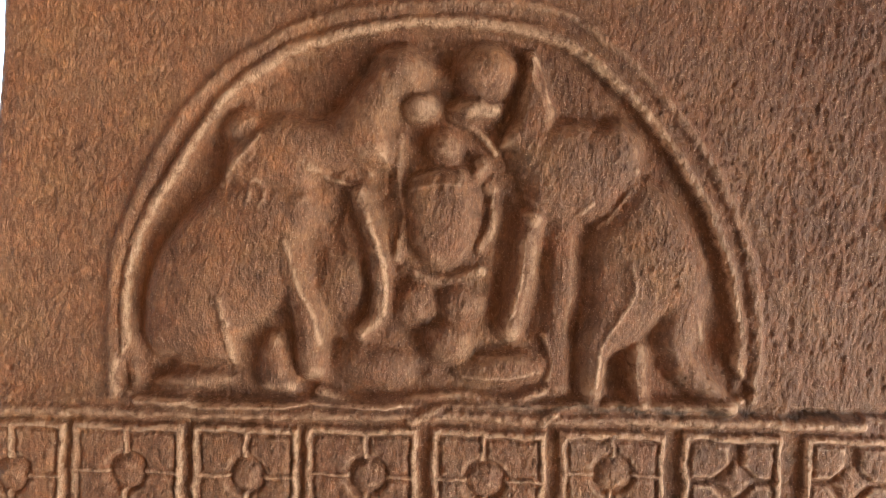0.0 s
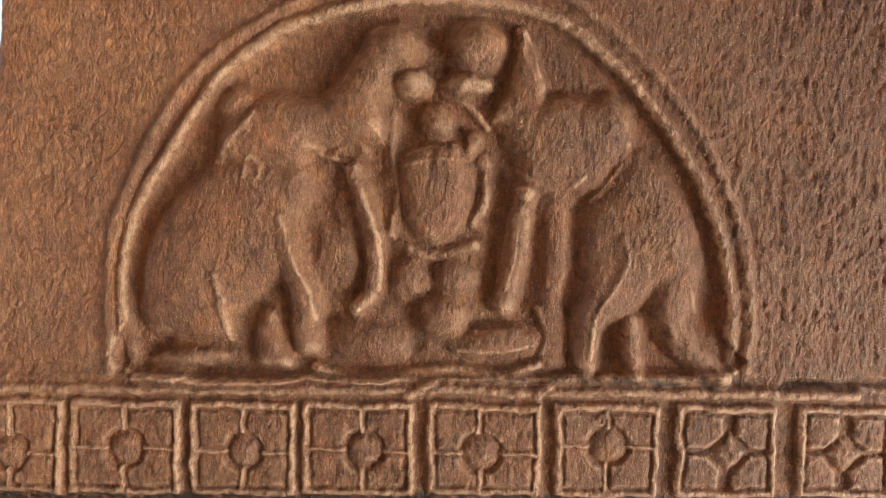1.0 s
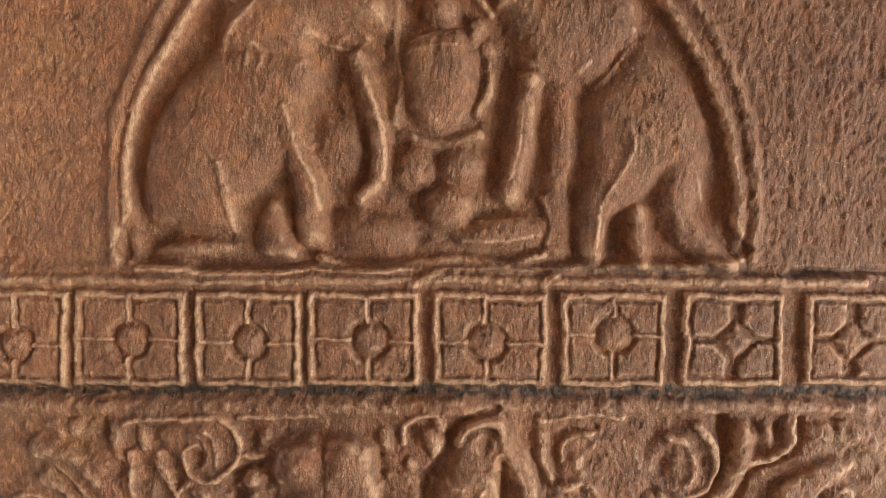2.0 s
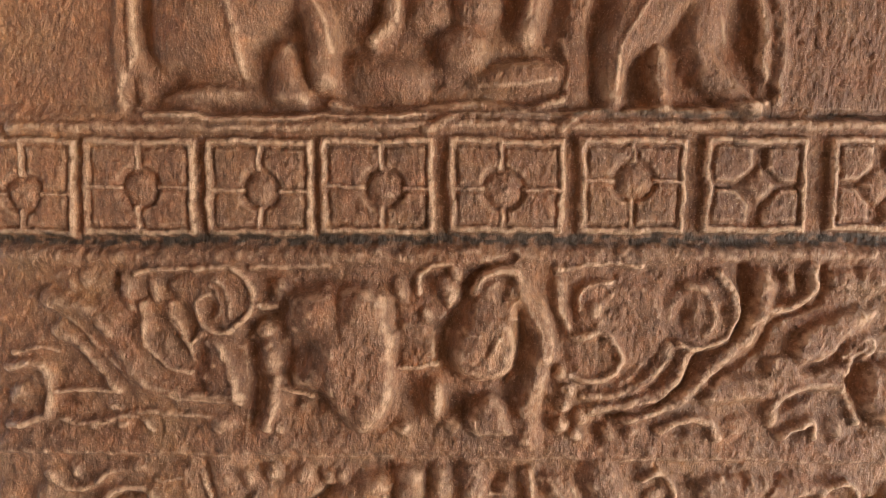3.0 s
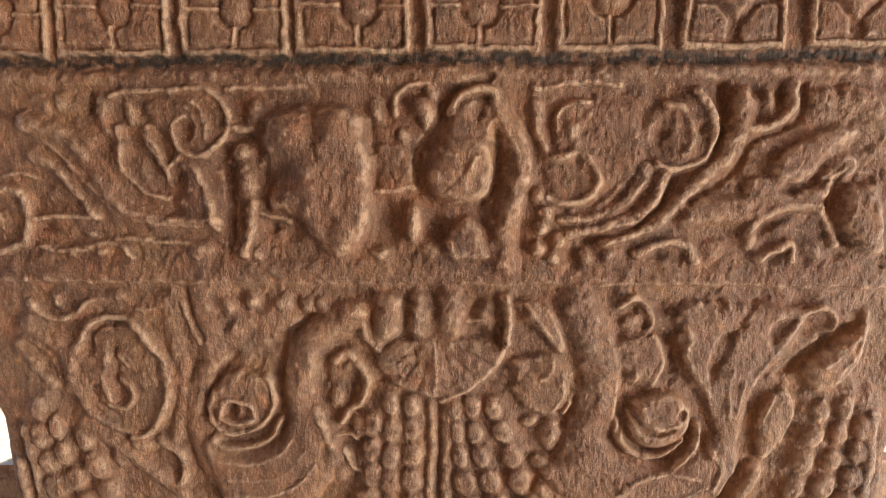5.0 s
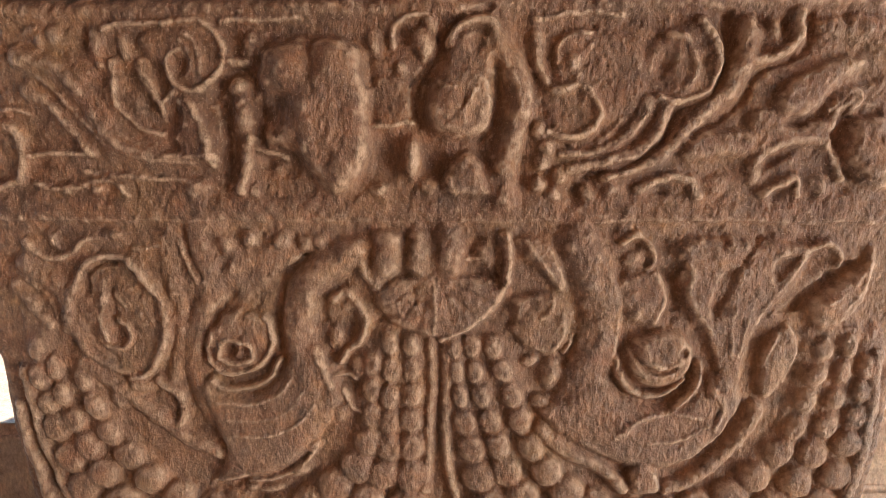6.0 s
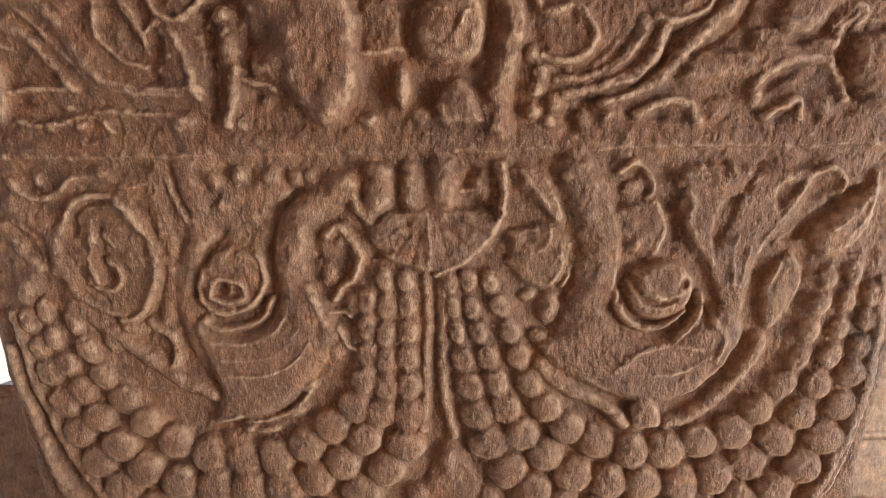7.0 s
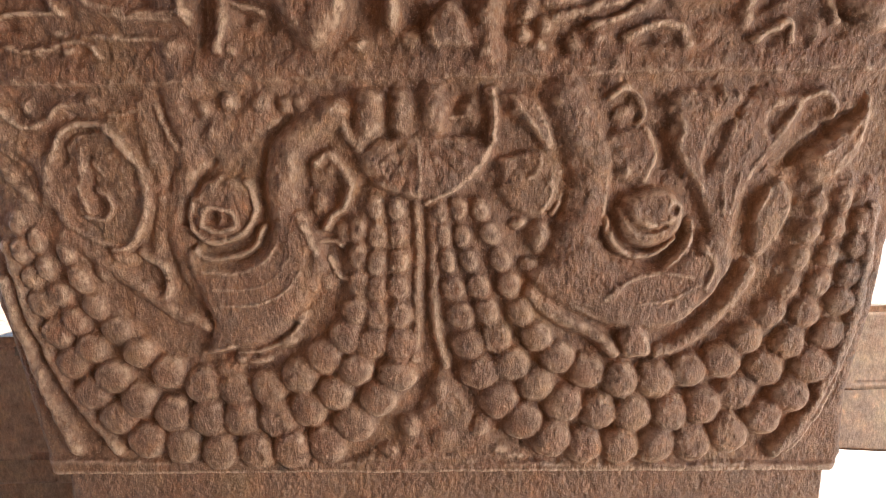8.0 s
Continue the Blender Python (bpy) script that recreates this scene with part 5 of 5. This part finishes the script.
def face_piece(name, cells, material):
    """One mesh of the given cells of the face, with sides that run back into the stone."""
    r, c = cells
    a = r * NX + c
    quads = np.stack([a, a + 1, a + NX + 1, a + NX], 1)
    used, idx = np.unique(quads, return_inverse=True)
    idx = idx.reshape(-1, 4)
    e = np.concatenate([idx[:, [k, (k + 1) % 4]] for k in range(4)])
    code, back = e[:, 0] * len(used) + e[:, 1], e[:, 1] * len(used) + e[:, 0]
    rim = e[~np.isin(code, back)]
    rim_v, rim_i = np.unique(rim, return_inverse=True)
    rim_i = rim_i.reshape(-1, 2) + len(used)
    sides = np.stack([rim[:, 1], rim[:, 0], rim_i[:, 0], rim_i[:, 1]], 1)
    v = FLAT[used]
    low = v[rim_v].copy()
    low[:, 1] = np.maximum(low[:, 1] + 0.004, 0.012)
    verts, faces = np.vstack([v, low]), np.vstack([idx, sides])
    me = bpy.data.meshes.new(name)
    me.vertices.add(len(verts))
    me.vertices.foreach_set("co", verts.astype(np.float32).ravel())
    me.loops.add(faces.size)
    me.loops.foreach_set("vertex_index", faces.astype(np.int32).ravel())
    me.polygons.add(len(faces))
    me.polygons.foreach_set("loop_start", np.arange(0, faces.size, 4, dtype=np.int32))
    me.update(calc_edges=True)
    me.polygons.foreach_set("use_smooth", np.ones(len(faces), bool))
    wear = me.attributes.new("wear", "FLOAT", "POINT")
    wear.data.foreach_set("value", np.concatenate([WEAR[used], np.zeros(len(low))]).astype(np.float32))
    soot_shade = me.attributes.new("soot_shade", "FLOAT", "POINT")
    soot_shade.data.foreach_set("value", np.concatenate([SOOT_SHADE[used], np.zeros(len(low))]).astype(np.float32))
    me.normals_split_custom_set_from_vertices(np.vstack([NORMAL[used], NORMAL[used][rim_v]]).tolist())
    me.materials.append(material)
    return new(name, me)


pillar = new("temple_pillar")
tagged(pillar, "square red sandstone temple pillar densely carved in low relief", "carved pillar", kind="thing")
cell_owner = OWNER[:-1, :-1].copy()
GROUNDS = [owner_id(k) for k in ("upper_field", "panel_band", "rider_band", "bird_band", "shaft_face")]


def split_pieces(cells):
    """Numbers every connected patch of one owner: returns the patch of each cell, and each patch's owner and size."""
    up, own, size = [], [], []

    def root(i):
        while up[i] != i:
            up[i] = up[up[i]]
            i = up[i]
        return i

    patch = np.zeros(cells.shape, int)
    last = []
    for r, row in enumerate(cells):
        cuts = np.flatnonzero(np.diff(row)) + 1
        now = []
        for s, e in zip([0, *cuts], [*cuts, len(row)]):
            i = len(up)
            up.append(i), own.append(row[s]), size.append(e - s)
            patch[r, s:e] = i
            now.append((s, e, i))
        j = 0
        for s, e, i in now:
            while j < len(last) and last[j][1] <= s:
                j += 1
            k = j
            while k < len(last) and last[k][0] < e:
                a, b = root(i), root(last[k][2])
                if own[a] == own[b] and a != b:
                    up[a] = b
                    size[b] += size[a]
                k += 1
        last = now
    roots = np.array([root(i) for i in range(len(up))])
    return roots[patch], np.array(own), np.array(size)


patch, patch_owner, patch_size = split_pieces(cell_owner)
ground_of = np.select([ZZ > ZA, ZZ > ZB, ZZ > ZC, ZZ > LEDGE], GROUNDS[:4], GROUNDS[4])[:-1, :-1]
crumbs = (patch_size[patch] < 90) & ~np.isin(cell_owner, GROUNDS)
cell_owner = np.where(crumbs, ground_of, cell_owner)
patch, patch_owner, patch_size = split_pieces(cell_owner)
# the largest patch of an owner keeps its key; each further one becomes a piece of its own
for k in np.unique(cell_owner):
    if k in GROUNDS:
        continue
    ids = np.unique(patch[cell_owner == k])
    for extra in sorted(ids, key=lambda i: -patch_size[i])[1:]:
        cell_owner[patch == extra] = owner_id("%s~%d" % (OWNERS[k], extra))
order = np.argsort(cell_owner.ravel(), kind="stable")
bounds = np.searchsorted(cell_owner.ravel()[order], np.arange(len(OWNERS) + 1))
made = {}


def piece(key):
    """The object for an owner key 'name#id/subname#id', with its parent made first."""
    if key in made:
        return made[key]
    up = piece(key.rsplit("/", 1)[0]) if "/" in key else pillar
    name = key.rsplit("/", 1)[-1].split("#")[0].split("~")[0]
    k = OWNERS.index(key) if key in OWNERS else -1
    cells = order[bounds[k]:bounds[k + 1]] if k >= 0 else []
    if len(cells) < 12:
        ob = new(name) if any(o.startswith(key + "/") for o in OWNERS) else None
    else:
        ob = face_piece(name, np.divmod(cells, NX - 1), STONE)
    if ob:
        ob.parent = up
        if name in LABELS:
            ob["label"] = LABELS[name]
    made[key] = ob
    return ob


for key in list(OWNERS):
    piece(key)


# the pillar's core behind the carved face, and the shaft below it
def prism(name, rings, material, parent=None):
    """A closed solid from stacked rectangles: z, left, right, front y, back y."""
    bm = bmesh.new()
    loops = []
    for z, l, r, f, b in rings:
        loops.append([bm.verts.new(p) for p in ((l, f, z), (r, f, z), (r, b, z), (l, b, z))])
    for p, q in zip(loops, loops[1:]):
        for i in range(4):
            bm.faces.new((p[i], p[(i + 1) % 4], q[(i + 1) % 4], q[i]))
    bm.faces.new(loops[0][::-1])
    bm.faces.new(loops[-1])
    me = bpy.data.meshes.new(name)
    bm.to_mesh(me)
    bm.free()
    me.materials.append(material)
    ob = new(name, me)
    ob.parent = parent
    return ob


def core_ring(z, back):
    return (z / 1000, float(left_edge(np.array(z))) / 1000, float(right_edge(np.array(z))) / 1000, 0.0178, back)


rings = [(0.0, -0.344, 0.393, 0.0178, 0.72), core_ring(LEDGE - 1, 0.72)]
rings += [core_ring(z, 0.75) for z in (LEDGE + 1, 780, 825, 880, 907, 972, 990, 1005, 1110, 1290, 1400, 1690, 1808)] + [(2.7, -0.352, 0.384, 0.0178, 0.75)]
prism("core", rings, STONE, pillar)
prism("upper_shaft", [(1.8085, -0.350, 0.382, 0.001, 0.7), (2.7, -0.350, 0.382, 0.001, 0.7)], STONE, pillar)
prism("lower_shaft", [(0.0, -0.342, 0.391, 0.010, 0.7), (FOOT / 1000 + 0.001, -0.342, 0.391, 0.010, 0.7)], STONE, pillar)


# ---- the cave hall round it ----
def slab(name, lo, hi, material, label, n=1):
    bm = bmesh.new()
    bmesh.ops.create_cube(bm, size=1.0)
    for v in bm.verts:
        v.co = [l + (c + 0.5) * (h - l) for c, l, h in zip(v.co, lo, hi)]
    me = bpy.data.meshes.new(name)
    bm.to_mesh(me)
    bm.free()
    me.materials.append(material)
    return tagged(new(name, me), label, kind="structure")


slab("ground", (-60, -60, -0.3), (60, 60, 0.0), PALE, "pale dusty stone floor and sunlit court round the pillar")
# unseen ceiling and walls, added to block the sun and shape the bounce
slab("ceiling", (-4, -4, 2.7), (4, 1.3, 3.2), ROCK, "unseen brown rock ceiling, added to keep the sun off the pillar")
slab("unseen_wall_back", (-4, -4.4, 0), (4, -4, 2.7), ROCK, "unseen brown rock wall, added to close the hall behind")
slab("unseen_wall_side", (-4.4, -4.4, 0), (-4, -1.2, 2.7), ROCK, "unseen brown rock side wall, added and left short for sky light")


def worn_block(name, lo, hi, seed, parent, rim=0.012):
    """A stone block with worn, uneven edges, as a part of a bench."""
    bm = bmesh.new()
    bmesh.ops.create_cube(bm, size=1.0)
    for v in bm.verts:
        v.co = [l + (c + 0.5) * (h - l) for c, l, h in zip(v.co, lo, hi)]
    bmesh.ops.subdivide_edges(bm, edges=bm.edges[:], cuts=24, use_grid_fill=True)
    bmesh.ops.bevel(bm, geom=[e for e in bm.edges if e.calc_face_angle(0) > 1], offset=rim, segments=3, affect="EDGES")
    for v in bm.verts:
        v.co += noise.noise_vector(v.co * 9 + Vector((seed, 0, 0))) * 0.006 + noise.noise_vector(v.co * 3 + Vector((0, seed, 0))) * 0.008
    me = bpy.data.meshes.new(name)
    bm.to_mesh(me)
    bm.free()
    me.polygons.foreach_set("use_smooth", np.ones(len(me.polygons), bool))
    me.materials.append(TAN)
    ob = new(name, me)
    ob.parent = parent
    return ob


def bench(x0, x1, top, middle, low, front, supports, label, seed):
    """A low stone bench: a thick seat, a course set back below it, and the blocks that carry it."""
    ob = tagged(new("stone_bench"), label, "stone bench", kind="thing")
    worn_block("seat", (x0, front, middle), (x1, 0.72, top), seed, ob, 0.02)
    worn_block("apron", (x0 + 0.02, front + 0.05, low), (x1 - 0.02, 0.70, middle - 0.003), seed + 2, ob)
    for a, b in supports:
        worn_block("support", (a, front + 0.12, 0.0), (b, 0.66, low - 0.003), seed + 4, ob)


bench(-2.6, -0.40, 0.788, 0.60, 0.53, 0.26, [(-2.2, -0.5)], "thick brown worn stone bench beside the pillar", 1)
bench(0.44, 2.6, 0.815, 0.69, 0.565, 0.28, [(1.9, 2.3)], "thick tan sunlit stone bench beside the pillar", 5)
